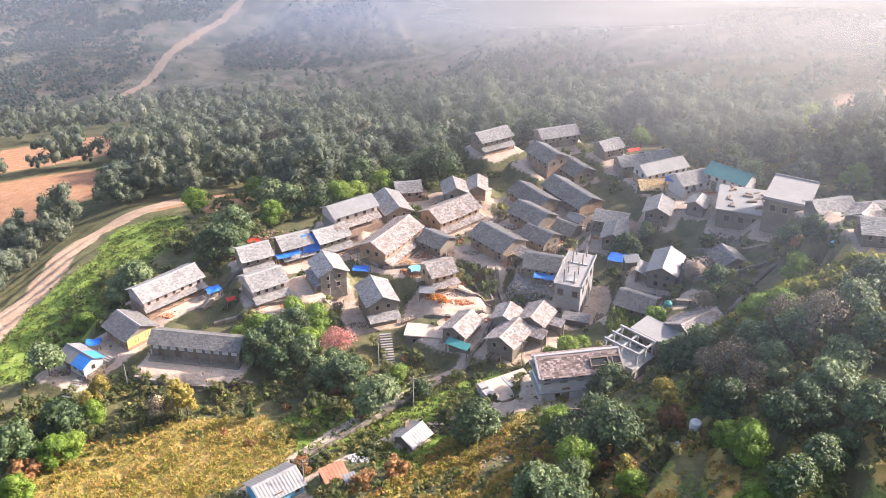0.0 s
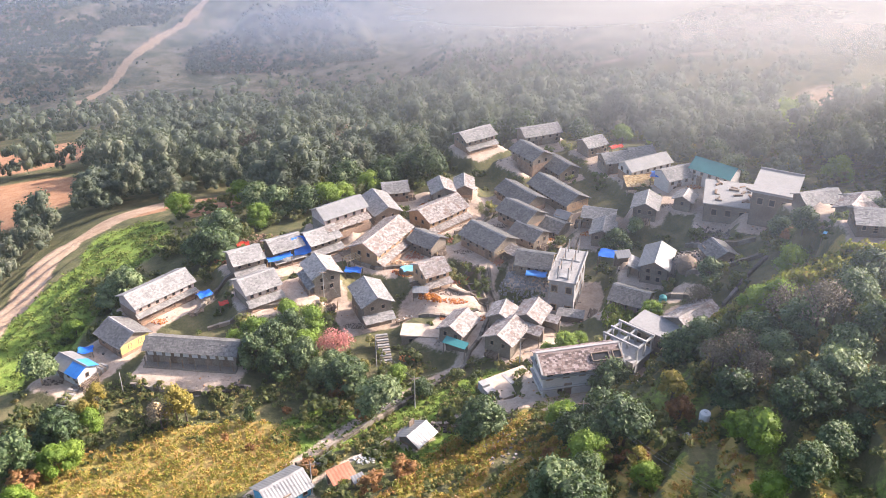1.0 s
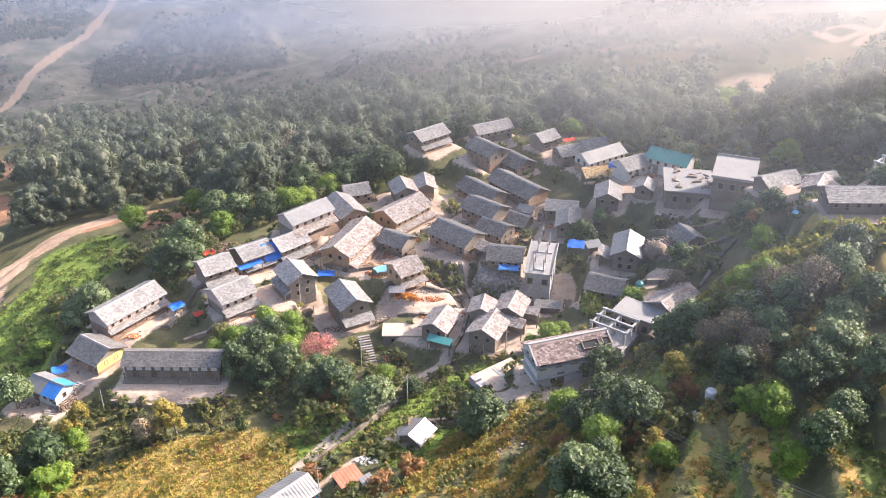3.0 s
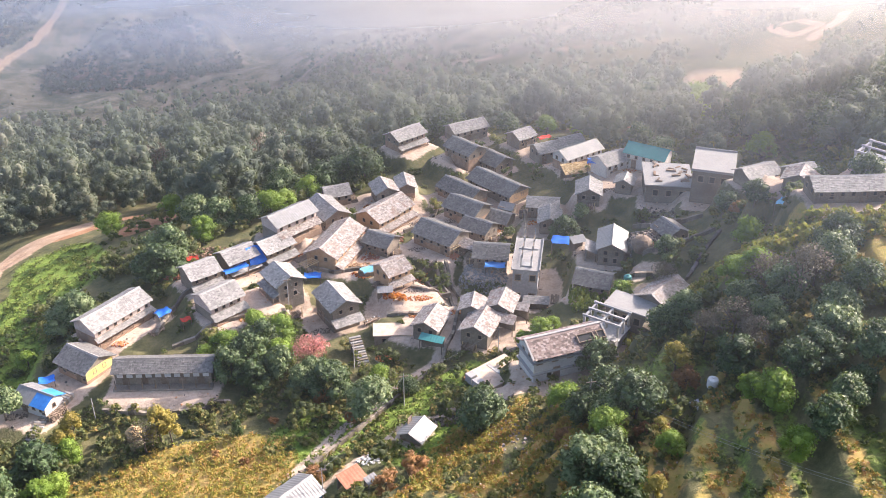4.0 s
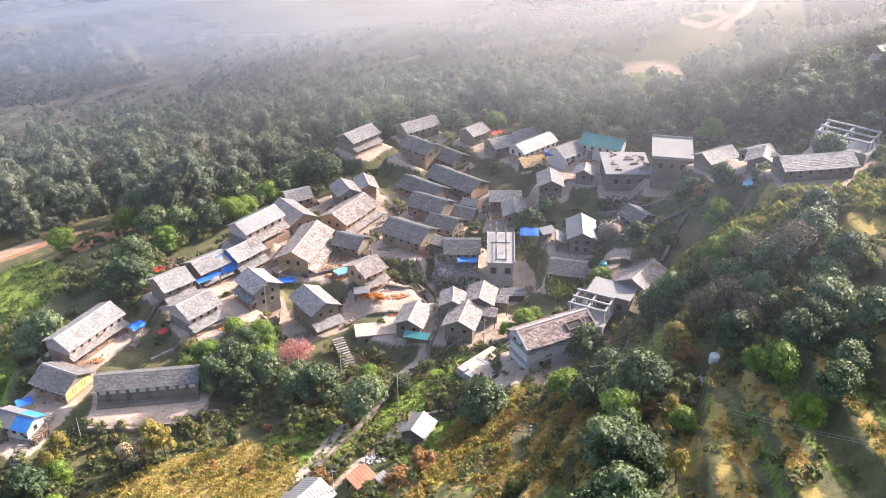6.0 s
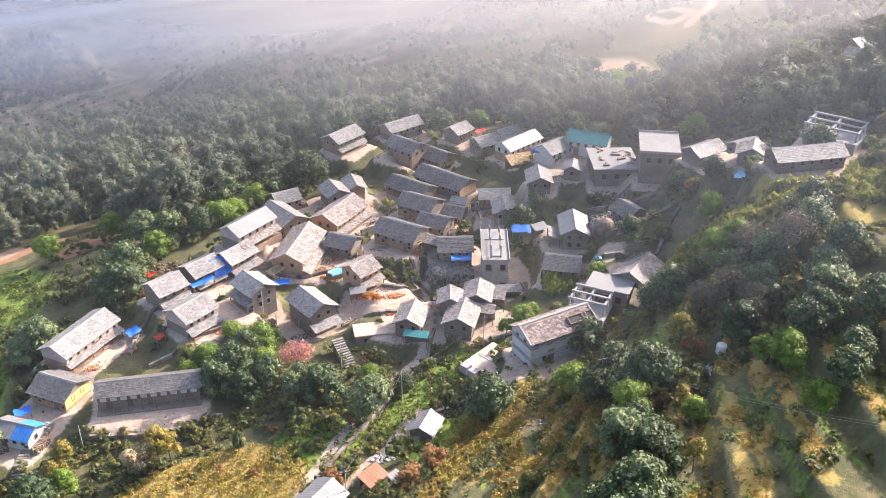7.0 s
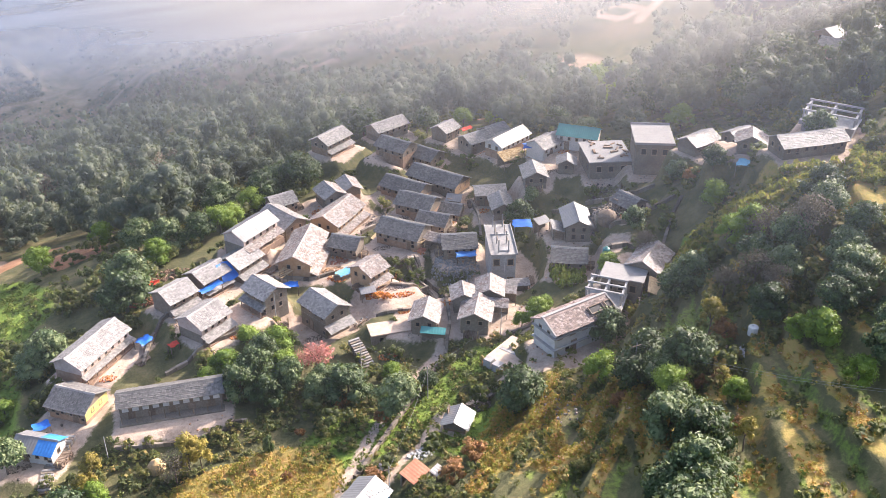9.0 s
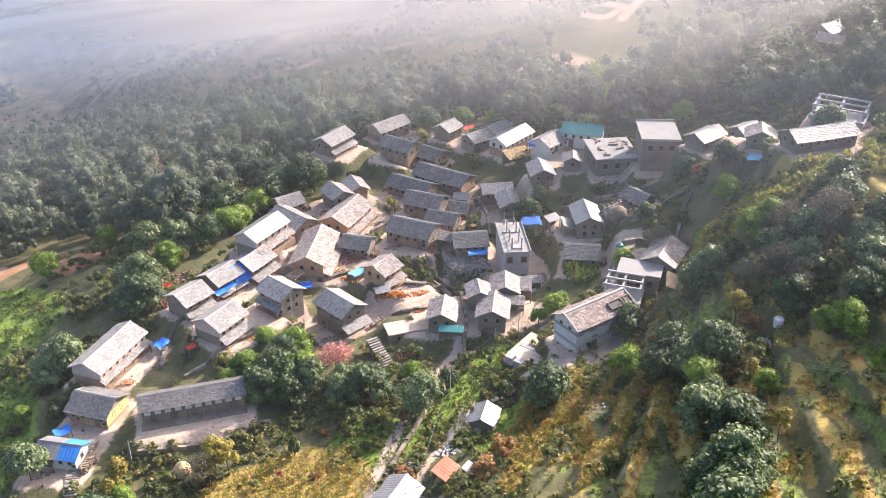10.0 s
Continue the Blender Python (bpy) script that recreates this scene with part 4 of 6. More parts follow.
    if h.get("gable") == 3:
        part("pent_roof", slope(2 * hy + 0.5, 1.5, 0.65, rng), SLATE, home, at=pose(hx + 0.05, 0, 2.45, 0, 0, 90))["kind"] = "stuff"
    if h.get("porch"):
        d = h["porch"]
        part("porch_roof", slope(L - 0.2, d, d * 0.42, rng), PALE_SLATE if style in ("pale", "tin") else ROOFS[style], home, at=pose(0, -hy - 0.02, split - 0.1))
        n = max(3, int(L / 1.9))
        for i in range(n):
            x = -hx + 0.15 + i * (2 * hx - 0.3) / (n - 1)
            part("post", Solid().box(x - 0.06, x + 0.06, -hy - d + 0.12, -hy - d + 0.24, -0.2, split - 0.1 - d * 0.42), WOOD, home)
        part("plinth", Solid().box(-hx, hx, -hy - d, -hy, -1.0, 0.22), MUD, home)
    return home


def flat_house(h, rng):
    L, W, wall, style = h["length"], 2 * h["half"], h["wall"], h["style"]
    home = new("unfinished_building" if style == "shell" else "concrete_house")
    home.matrix_basis = pose(h["x"], h["y"], h["pad"], 0, 0, h["yaw"])
    hx, hy = L / 2 - 0.3, W / 2 - 0.3
    if style == "shell":
        tagged(home, "unfinished grey concrete frame building with open beams on top", "building", "village houses")
        part("lower_wall", Solid().box(-hx, hx, -hy, hy, -1.6, wall * 0.45), CEMENT, home)
        part("floor_slab", Solid().box(-L / 2, L / 2, -W / 2, W / 2, wall * 0.45, wall * 0.45 + 0.16), CEMENT, home)
        for i in range(3):
            for j in range(3):
                x, y = -hx + i * hx, -hy + j * hy
                part("column", Solid().box(x - 0.14, x + 0.14, y - 0.14, y + 0.14, wall * 0.45 + 0.16, wall), CEMENT, home)
        for i in range(3):
            part("beam", Solid().box(-L / 2, L / 2, -hy + i * hy - 0.13, -hy + i * hy + 0.13, wall - 0.02, wall + 0.22), CEMENT, home)
        for i in range(3):
            part("beam", Solid().box(-hx + i * hx - 0.13, -hx + i * hx + 0.13, -W / 2, W / 2, wall - 0.26, wall - 0.03), CEMENT, home)
        part("balcony", Solid().box(-L / 2, L / 2, -W / 2 - 0.9, -W / 2, wall * 0.45, wall * 0.45 + 0.7), PALE_CEMENT, home)
        return home
    tagged(home, {"concrete": "flat-roofed concrete house with a pale cement roof and grey walls", "terrace": "low building under a bare white cement terrace"}[style], "house", "village houses")
    part("wall", Solid().box(-hx, hx, -hy, hy, -1.8, wall - 0.18), CEMENT if h.get("posts") else STONE, home)
    part("roof_slab", Solid().box(-L / 2, L / 2, -W / 2, W / 2, wall - 0.18, wall), PALE_CEMENT, home)
    if style == "concrete" and not h.get("rubble"):
        rim = 0.14
        part("parapet", Solid().box(-L / 2, L / 2, W / 2 - rim, W / 2, wall, wall + 0.3), PALE_CEMENT, home)
        part("parapet", Solid().box(-L / 2, L / 2, -W / 2, -W / 2 + rim, wall, wall + 0.25), PALE_CEMENT, home)
    for z in (1.5, wall - 1.6) if h.get("posts") else (wall - 1.6,):
        for end, count, span in ((-90, 2, hy), (90, 2, hy), (0, 3, hx)):
            for i in range(count):
                off = (-0.5 + i / (count - 1)) * 1.15 * span
                reach = hx if end in (90, -90) else hy
                add_window(home, pose(0, 0, 0, 0, 0, end) @ pose(off, -reach, z), (1.5, 1, 1.5))
    if h.get("posts"):
        for i in range(4):
            for j in range(2):
                x, y = -hx + 0.5 + i * (2 * hx - 1.0) / 3, -hy + 0.4 + j * (2 * hy - 0.8)
                y *= 0.5
                part("column", Solid().box(x - 0.09, x + 0.09, y - 0.09, y + 0.09, wall, wall + 1.9 + 0.5 * rng.random()), PALE_CEMENT, home)
        for y in (-0.5 * hy + 0.2, 0.5 * hy - 0.2):
            part("tie_beam", Solid().box(-hx + 0.4, hx - 1.0, y - 0.05, y + 0.05, wall + 1.5, wall + 1.6), WOOD, home)
        part("stair_hatch", Solid().box(-hx + 0.7, -hx + 1.9, -1.0, 0.6, wall, wall + 0.22), CEMENT, home)
        part("concrete_kerb", Solid().box(1.4, 1.6, -hy + 0.4, hy - 0.4, wall, wall + 0.18), CEMENT, home)
    if h.get("rubble"):
        for i in range(26):
            x, y, r = rng.uniform(-hx, hx), rng.uniform(-hy, hy), rng.uniform(0.15, 0.45)
            if x + y < 0 and rng.random() < 0.6:
                continue
            part("stored_board", Solid().box(-r * 2, r * 2, -r * 0.5, r * 0.5, 0, 0.12 + 0.2 * rng.random()), rng.choice([WOOD, WOOD, PALE_CEMENT, MUD]), home, at=pose(x, y, wall, 0, 0, rng.uniform(0, 180)))
    return home


for number, h in enumerate(LOTS):
    rng = random.Random(100 + number)
    (flat_house if h["style"] in ("concrete", "terrace", "shell") else pitched_house)(h, rng)

# ---- trees ----
def leaf_quads(points, normals, size, rng, broad=0.55):
    """Leaf-like folded quads about points."""
    n = len(points)
    a = np.cross(normals, rng.normal(size=(n, 3)))
    a /= np.linalg.norm(a, axis=1, keepdims=True) + 1e-9
    b = np.cross(normals, a)
    s = size * rng.uniform(0.6, 1.3, (n, 1))
    a, b = a * s, b * s * rng.uniform(broad - 0.15, broad + 0.15, (n, 1))
    V = np.stack([points - a, points - b, points + a, points + b], 1).reshape(-1, 3)
    return V, np.arange(4 * n).reshape(n, 4)


def lumps(radius, height, count, seed, low=0.35):
    """Middles and sizes of the clumps that make up a crown: uneven, gappy, widest in the upper half."""
    rng = np.random.default_rng(seed)
    out = []
    for k in range(count):
        a = k * 2.4 + rng.uniform(-0.5, 0.5)
        e = rng.uniform(-0.25, 1.0)
        r = radius * math.sqrt(max(0.05, 1 - max(e, 0) ** 2)) * rng.uniform(0.45, 0.82)
        out.append((math.cos(a) * r, math.sin(a) * r, height * (low + (1 - low) * (0.35 + 0.5 * e) + rng.uniform(-0.05, 0.05)), radius * rng.uniform(0.30, 0.48)))
    return np.array(out)


def crown(radius, height, clumps, leaves, size, seed, core=True, low=0.35, flat=0.8, mess=0.55, broad=0.55):
    """Crown mesh: leaves round every clump, over a small rough core."""
    rng = np.random.default_rng(seed)
    C = lumps(radius, height, clumps, seed, low)
    per = leaves // clumps
    P, N = [], []
    for x, y, z, r in C:
        d = rng.normal(size=(per, 3))
        d[:, 2] = d[:, 2] * 0.8 + 0.25
        d /= np.linalg.norm(d, axis=1, keepdims=True)
        P.append(np.array([x, y, z]) + d * np.array([r, r, r * flat]) * rng.uniform(0.72, 1.12, (per, 1)))
        n = d + rng.normal(size=(per, 3)) * mess
        n[:, 2] += 0.3
        N.append(n / np.linalg.norm(n, axis=1, keepdims=True))
    V, Q = leaf_quads(np.concatenate(P), np.concatenate(N), size, rng, broad)
    if core:
        sv, sq = [], []
        base = len(V)
        for x, y, z, r in C:
            k = base + sum(len(a) for a in sv)
            ring = []
            for lat in (-0.7, 0.05, 0.75):
                rr = math.sqrt(1 - lat * lat)
                for q in range(6):
                    j = rng.uniform(0.55, 0.84)
                    ring.append((x + math.cos(q * 1.047) * rr * r * j, y + math.sin(q * 1.047) * rr * r * j, z + lat * r * flat * j))
            sv.append(np.array(ring))
            for lev in (0, 1):
                for q in range(6):
                    sq.append((k + lev * 6 + q, k + lev * 6 + (q + 1) % 6, k + lev * 6 + 6 + (q + 1) % 6, k + lev * 6 + 6 + q))
            sq += [(k + 12, k + 13, k + 14, k + 15), (k + 12, k + 15, k + 16, k + 17)]
        V = np.concatenate([V] + sv)
        Q = np.concatenate([Q, np.array(sq)])
    return V, Q


def trunk_solid(height, thick, limbs, radius, seed):
    rng = random.Random(seed)
    s = Solid()
    def taper(a, b, ra, rb):
        a, b = Vector(a), Vector(b)
        d = (b - a).normalized()
        side = d.cross(Vector((0.3, 0.9, 0.1))).normalized()
        up = side.cross(d)
        ring = lambda c, r: [c + (side * math.cos(k) + up * math.sin(k)) * r for k in (0.0, 1.571, 3.142, 4.712)]
        s.hexa(ring(a, ra) + ring(b, rb))
    mid = (rng.uniform(-0.2, 0.2), rng.uniform(-0.2, 0.2), height * 0.45)
    taper((0, 0, -0.6), mid, thick, thick * 0.7)
    for k in range(limbs):
        a = k * 6.283 / limbs + rng.uniform(-0.4, 0.4)
        taper(mid, (math.cos(a) * radius * 0.6, math.sin(a) * radius * 0.6, height * rng.uniform(0.65, 0.9)), thick * 0.5, thick * 0.15)
    return s


class Kind:
    """A kind of tree: shared crown and trunk meshes in a few shapes."""

    def __init__(self, name, label, category, leaf, radius, height, clumps, leaves, size, low=0.35, flat=0.8, core=True, limbs=4, shapes=3, thick=0.16):
        self.name, self.label, self.category, self.radius, self.height = name, label, category, radius, height
        self.made = []
        for k in range(shapes):
            V, Q = crown(radius, height, clumps, leaves, size, 31 * k + len(name) * 7, core, low, flat)
            me = mesh_from("crown", V, Q, True)
            me.materials.append(leaf)
            self.made.append((trunk_solid(height, thick, limbs, radius, k).mesh("trunk", BARK), me))

    def plant(self, x, y, r, seed, group="", tall=1.0, sink=0.0):
        tr, cr = self.made[seed % len(self.made)]
        ob = new(self.name)
        s = r / self.radius
        ob.matrix_basis = pose(x, y, float(ground_z(x, y)) - sink, 0, 0, seed * 77 % 360) @ Matrix.Diagonal((s, s, s * tall, 1))
        part("trunk", tr, None, ob)
        part("crown", cr, None, ob)
        return tagged(ob, self.label, self.category, group or "village trees")


MANGO = Kind("tree", "dense round broadleaf tree with glossy dark green leaves", "tree", LEAF, 3.0, 5.6, 26, 2300, 0.25, low=0.12)
LIME = Kind("tree", "bushy tree with fresh lime green leaves", "tree", LIME_LEAF, 2.6, 4.6, 20, 1700, 0.19, low=0.1)
YELLOW_TREE = Kind("tree", "slender tree with thin yellowing leaves", "tree", YELLOW_LEAF, 1.8, 6.5, 14, 700, 0.22, low=0.25, flat=1.1)
PINK_TREE = Kind("flowering_tree", "bare-branched tree covered in pink blossom", "tree", PINK_LEAF, 2.6, 5.0, 26, 1500, 0.17, core=False, low=0.25, limbs=7)
RUST_TREE = Kind("shrub", "dry shrub with rust brown leaves", "shrub", RUST_LEAF, 1.6, 2.4, 10, 500, 0.2, low=0.1)
BARE_TREE = Kind("tree", "nearly bare grey tree with fine twigs", "tree", TWIG, 2.4, 5.5, 22, 1500, 0.13, core=False, low=0.3, limbs=7)
MARIGOLD = Kind("flower_bush", "bush of orange marigold flowers by a yard", "shrub", ORANGE_LEAF, 0.9, 1.0, 8, 300, 0.13, low=0.05)

# ---- the woods ----
def woodland(x, y):
    """How thickly trees stand, 0 to 1."""
    (yard, grass, dry), (track, soil, wide) = zones(x, y)
    open_land = np.maximum.reduce([yard, grass, dry, track, soil])
    village = np.maximum.reduce([patch(x, y, 10, 150, 46, 40, 20), patch(x, y, -20, 125, 42, 24, 10), patch(x, y, 52, 135, 22, 30, -20), patch(x, y, 0, 95, 30, 14, 0), patch(x, y, 22, 190, 24, 10, 10)])
    village = np.maximum.reduce([village, patch(x, y, -70, 155, 17, 48, 0), patch(x, y, -62, 196, 20, 9, 20), patch(x, y, -112, 236, 26, 28, 20), patch(x, y, -128, 215, 22, 14, 0), patch(x, y, -140, 300, 40, 32, 20), patch(x, y, 146, 308, 76, 27, 64), patch(x, y, 62, 212, 11, 8, 0), patch(x, y, -48, 150, 15, 24, 0), patch(x, y, -48, 178, 14, 14, 0)])
    thick = smooth(0.4, 0.6, 1 - village) * smooth(0.5, 0.2, open_land)
    return thick


def scatter(count, box, seed, fit):
    """Random places in a box, kept by the likelihood fit(x, y)."""
    rng = np.random.default_rng(seed)
    x, y = rng.uniform(box[0], box[1], count), rng.uniform(box[2], box[3], count)
    keep = rng.uniform(size=count) < fit(x, y)
    return x[keep], y[keep]


def mass(name, protos, x, y, size, tall, leaf, label, seed, z_off=0.0):
    """Many plants joined into one mesh."""
    rng = np.random.default_rng(seed)
    z = ground_z(x, y) + z_off
    turn, pick, tint = rng.uniform(0, 6.283, len(x)), rng.integers(0, len(protos), len(x)), rng.uniform(size=len(x))
    VV, QQ, TT, base = [], [], [], 0
    for k, (V, Q) in enumerate(protos):
        m = pick == k
        n = int(m.sum())
        if not n:
            continue
        c, s = np.cos(turn[m])[:, None], np.sin(turn[m])[:, None]
        sc, tl = size[m][:, None], tall[m][:, None]
        P = np.stack([(V[None, :, 0] * c - V[None, :, 1] * s) * sc + x[m][:, None], (V[None, :, 0] * s + V[None, :, 1] * c) * sc + y[m][:, None], V[None, :, 2] * sc * tl + z[m][:, None]], 2)
        VV.append(P.reshape(-1, 3))
        QQ.append((Q[None] + (np.arange(n) * len(V))[:, None, None] + base).reshape(-1, 4))
        TT.append(np.repeat(tint[m], len(V)))
        base += n * len(V)
    me = mesh_from(name, np.concatenate(VV), np.concatenate(QQ), True)
    at = me.attributes.new("tint", "FLOAT", "POINT")
    at.data.foreach_set("value", np.concatenate(TT).astype(np.float32))
    me.materials.append(leaf)
    return tagged(new(name, me), label, "forest", kind="stuff")


near_wood = [crown(3.0, 7.4 + 0.5 * (k % 3), 11, 600, 0.25, 900 + k, True, 0.12, 0.9 + 0.2 * (k % 2), 0.6, 0.6) for k in range(6)]
mid_wood = [crown(3.2, 7.6 + 0.6 * (k % 3), 7, 230, 0.36, 930 + k, True, 0.12, 0.9 + 0.2 * (k % 2), 0.6, 0.6) for k in range(5)]
far_wood = [crown(3.2, 7.5, 3, 42, 0.55, 950 + k, True, 0.12, 1.0, 0.55, 0.7) for k in range(5)]
dot_wood = [crown(3.0, 5.0, 1, 7, 1.0, 960 + k, True, 0.1, 1.0, 0.4) for k in range(4)]
rng = np.random.default_rng(5)
x, y = scatter(1500, (-150, 190, 105, 236), 11, lambda x, y: woodland(x, y) * smooth(100, 122, y))
forest = mass("forest", near_wood, x, y, 0.55 + 1.35 * rng.beta(1.3, 2.6, len(x)), rng.uniform(0.75, 1.35, len(x)), FOREST_LEAF, "mixed broadleaf forest falling away behind the village", 12)
x, y = scatter(1500, (-190, 220, 234, 330), 51, lambda x, y: woodland(x, y) * (1 - 0.6 * smooth(70, 110, x)))
mass("slope_forest", mid_wood, x, y, 0.6 + 1.5 * rng.beta(1.3, 2.6, len(x)), rng.uniform(0.75, 1.4, len(x)), FOREST_LEAF, "dense forest on the slope below the village", 52)
x, y = scatter(4200, (-420, 460, 328, 720), 13, lambda x, y: woodland(x, y) * smooth(1.5, 0.9, np.abs(x - 10) / (120 + (y - 220) * 0.6)) * (0.35 + 0.65 * smooth(-0.5, 0.1, waves(x, y, 40, 4))) * (1 - 0.75 * smooth(30, 90, x) * smooth(330, 380, y)))
mass("far_forest", far_wood, x, y, 0.9 + 1.3 * rng.beta(1.6, 2.2, len(x)), rng.uniform(0.9, 1.3, len(x)), FOREST_LEAF, "hazy forest on the lower slopes of the valley", 14)
x, y = scatter(10000, (-900, 900, 700, 1700), 15, lambda x, y: woodland(x, y) * smooth(1.4, 0.9, np.abs(x - 30) / (120 + (y - 220) * 0.55)) * smooth(-0.3, 0.3, waves(x, y, 75, 7)) * smooth(60, 95, np.hypot(x + 262, y - 1365)))
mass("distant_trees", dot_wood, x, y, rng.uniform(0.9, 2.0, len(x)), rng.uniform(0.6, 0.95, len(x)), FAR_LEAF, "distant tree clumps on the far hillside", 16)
hill_wood = [crown(3.0, 5.0, 3, 18, 0.9, 965 + k, True, 0.1, 1.0, 0.4) for k in range(4)]
x, y = scatter(9000, (-900, -200, 760, 1700), 53, lambda x, y: smooth(-30, -60, x + 290 + (1300 - y) * 0.28 + 25 * waves(x, y, 45, 17)) * smooth(1.4, 1.1, np.abs(x - 30) / (120 + (y - 220) * 0.55)) * smooth(-0.75, -0.3, waves(x, y, 38, 19)))
# Dark trees added on the scarp face, in place of its blue shade.
cx, cy = scatter(420, (-270, -40, 1150, 1220), 55, lambda x, y: np.full(len(x), 0.9))
x, y = np.concatenate([x, cx]), np.concatenate([y, cy])
mass("hillside_forest", hill_wood, x, y, rng.uniform(1.4, 2.8, len(x)), rng.uniform(0.7, 1.0, len(x)), FAR_LEAF, "dense far hillside forest beside a dirt road, with trees added as shade", 54)


def BARE(x, y):
    """The open terraced slope, where only grass and low dry plants grow."""
    return np.maximum(patch(x, y, 20, 61, 15, 13, -15), patch(x, y, 3, 80, 13, 17, -35))


bush = [crown(1.0, 1.2, 3, 27, 0.34, 970 + k, True, 0.1, 0.9) for k in range(4)]
x, y = scatter(3200, (-70, 95, 48, 112), 17, lambda x, y: np.clip(smooth(6, 14, x) * 0.8 + 0.25, 0, 1) * (1 - 0.85 * BARE(x, y)) * smooth(0.6, 0.2, zones(x, y)[0][0]) * smooth(-0.35, 0.25, waves(x, y, 4.5, 21)) * (1 - 0.9 * patch(x, y, -36, 95, 18, 10, 14)))
mass("scrub", bush, x, y, rng.uniform(0.4, 1.2, len(x)), rng.uniform(0.7, 1.2, len(x)), SCRUB_LEAF, "low scrub and dry weeds on the terraced slope", 18)

thick = [crown(1.9, 3.4, 6, 96, 0.36, 990 + k, True, 0.1, 0.9) for k in range(5)]


RIDGE = [(31, 106), (38, 103), (45, 99), (55, 94), (62, 86)]


def brush(x, y):
    """Where bushes and small trees crowd: the hill flank, the village's edges and the gaps between houses."""
    (yard, grass, dry), (track, soil, wide) = zones(x, y)
    flank = patch(x, y, 42, 84, 34, 26, 20) * smooth(10, 16, x) * smooth(-0.5, 0.2, waves(x, y, 6, 31)) * (1 - BARE(x, y)) * (1 - near_line(x, y, RIDGE, 4.6, 1.2)) * 0.75
    edge = np.maximum.reduce([patch(x, y, -34, 156, 16, 14, 30), patch(x, y, -20, 172, 26, 9, -10), patch(x, y, -24, 122, 10, 6, -30), patch(x, y, -54, 134, 9, 16, 0), patch(x, y, 30, 205, 50, 8, 0),
                              patch(x, y, -52, 104, 18, 8, 0), patch(x, y, -30, 109, 16, 3, -8), patch(x, y, 58, 122, 12, 8, 0), patch(x, y, 50, 170, 12, 18, -20), patch(x, y, 0, 184, 12, 8, 0), patch(x, y, 75, 150, 22, 40, 0)]) * 0.75
    for h in LOTS:
        edge = edge * smooth(3.0, 5.5, np.hypot(x - h["x"], y - h["y"] + 2.0))
    inner = patch(x, y, 12, 140, 60, 58, 0) * smooth(-0.1, 0.4, waves(x, y, 5, 33)) * 0.85
    return np.clip(np.maximum.reduce([flank, edge, inner]), 0, 1) * (1 - patch(x, y, 43, 112.5, 9, 5, 18)) * smooth(0.5, 0.15, np.maximum.reduce([yard, track, dry * 0.8]))


x, y = scatter(3400, (-75, 110, 50, 215), 19, brush)
mass("undergrowth", thick, x, y, 0.35 + 0.75 * rng.beta(1.5, 2.5, len(x)), rng.uniform(0.7, 1.15, len(x)), THICKET_LEAF, "thick green undergrowth of bushes and saplings", 20)
crop = [crown(0.34, 0.8, 3, 15, 0.17, 995 + k, False, 0.1, 1.5) for k in range(4)]
x, y = scatter(15000, (-62, 14, 72, 112), 21, lambda x, y: smooth(0.4, 0.7, zones(x, y)[0][2]) * (0.55 + 0.45 * smooth(-0.3, 0.3, waves(x, y, 1.4, 3))))
mass("dry_crop", crop, x, y, rng.uniform(0.5, 1.1, len(x)), rng.uniform(0.6, 1.2, len(x)), CROP_LEAF, "field of dry yellow and orange crop stalks", 22)

tuft = [crown(0.5, 0.7, 3, 24, 0.2, 1005 + k, False, 0.1, 1.2) for k in range(4)]
x, y = scatter(12000, (-30, 70, 48, 118), 23, lambda x, y: np.maximum(near_line(x, y, RIDGE, 3.4, 1.5), smooth(-0.1, 0.4, waves(x, y, 2.2, 15)) * patch(x, y, 14, 72, 26, 26, -18) * (0.8 - 0.6 * BARE(x, y))))
mass("dry_grass", tuft, x, y, rng.uniform(0.6, 1.5, len(x)), rng.uniform(0.6, 1.3, len(x)), SCRUB_LEAF, "tufts of dry yellow-green grass along the slope", 24)
stones = []
for k in range(5):
    r = np.random.default_rng(1100 + k)
    V = np.array([(sx * r.uniform(0.5, 1.0), sy * r.uniform(0.3, 1.0), sz * r.uniform(0.3, 0.7) + 0.2) for sz in (-1, 1) for sx, sy in ((-1, -1), (1, -1), (1, 1), (-1, 1))])
    stones.append((V, np.array([(3, 2, 1, 0), (4, 5, 6, 7), (0, 1, 5, 4), (1, 2, 6, 5), (2, 3, 7, 6), (3, 0, 4, 7)])))
x, y = scatter(9000, (-60, 70, 95, 205), 25, lambda x, y: smooth(0.15, 0.6, zones(x, y)[0][0]) * smooth(-0.1, 0.5, waves(x, y, 2.6, 41)) * 0.9)
mass("yard_litter", stones, x, y, 0.08 + 0.22 * rng.beta(1.2, 3.5, len(x)), rng.uniform(0.5, 1.2, len(x)), LITTER, "stones, firewood and husks littering the yards", 26)
weeds = [crown(0.6, 0.7, 4, 40, 0.2, 1200 + k, True, 0.05, 0.9) for k in range(4)]
x, y = scatter(6000, (-62, 75, 95, 205), 27, lambda x, y: smooth(0.0, 0.45, waves(x, y, 3.2, 51)) * smooth(0.75, 0.35, zones(x, y)[0][0]) * np.maximum(patch(x, y, 5, 150, 62, 54, 0), patch(x, y, -30, 125, 40, 28, 0)) * 0.8)
mass("weeds", weeds, x, y, rng.uniform(0.5, 1.5, len(x)), rng.uniform(0.6, 1.2, len(x)), THICKET_LEAF, "weeds and garden plants between the houses", 28)

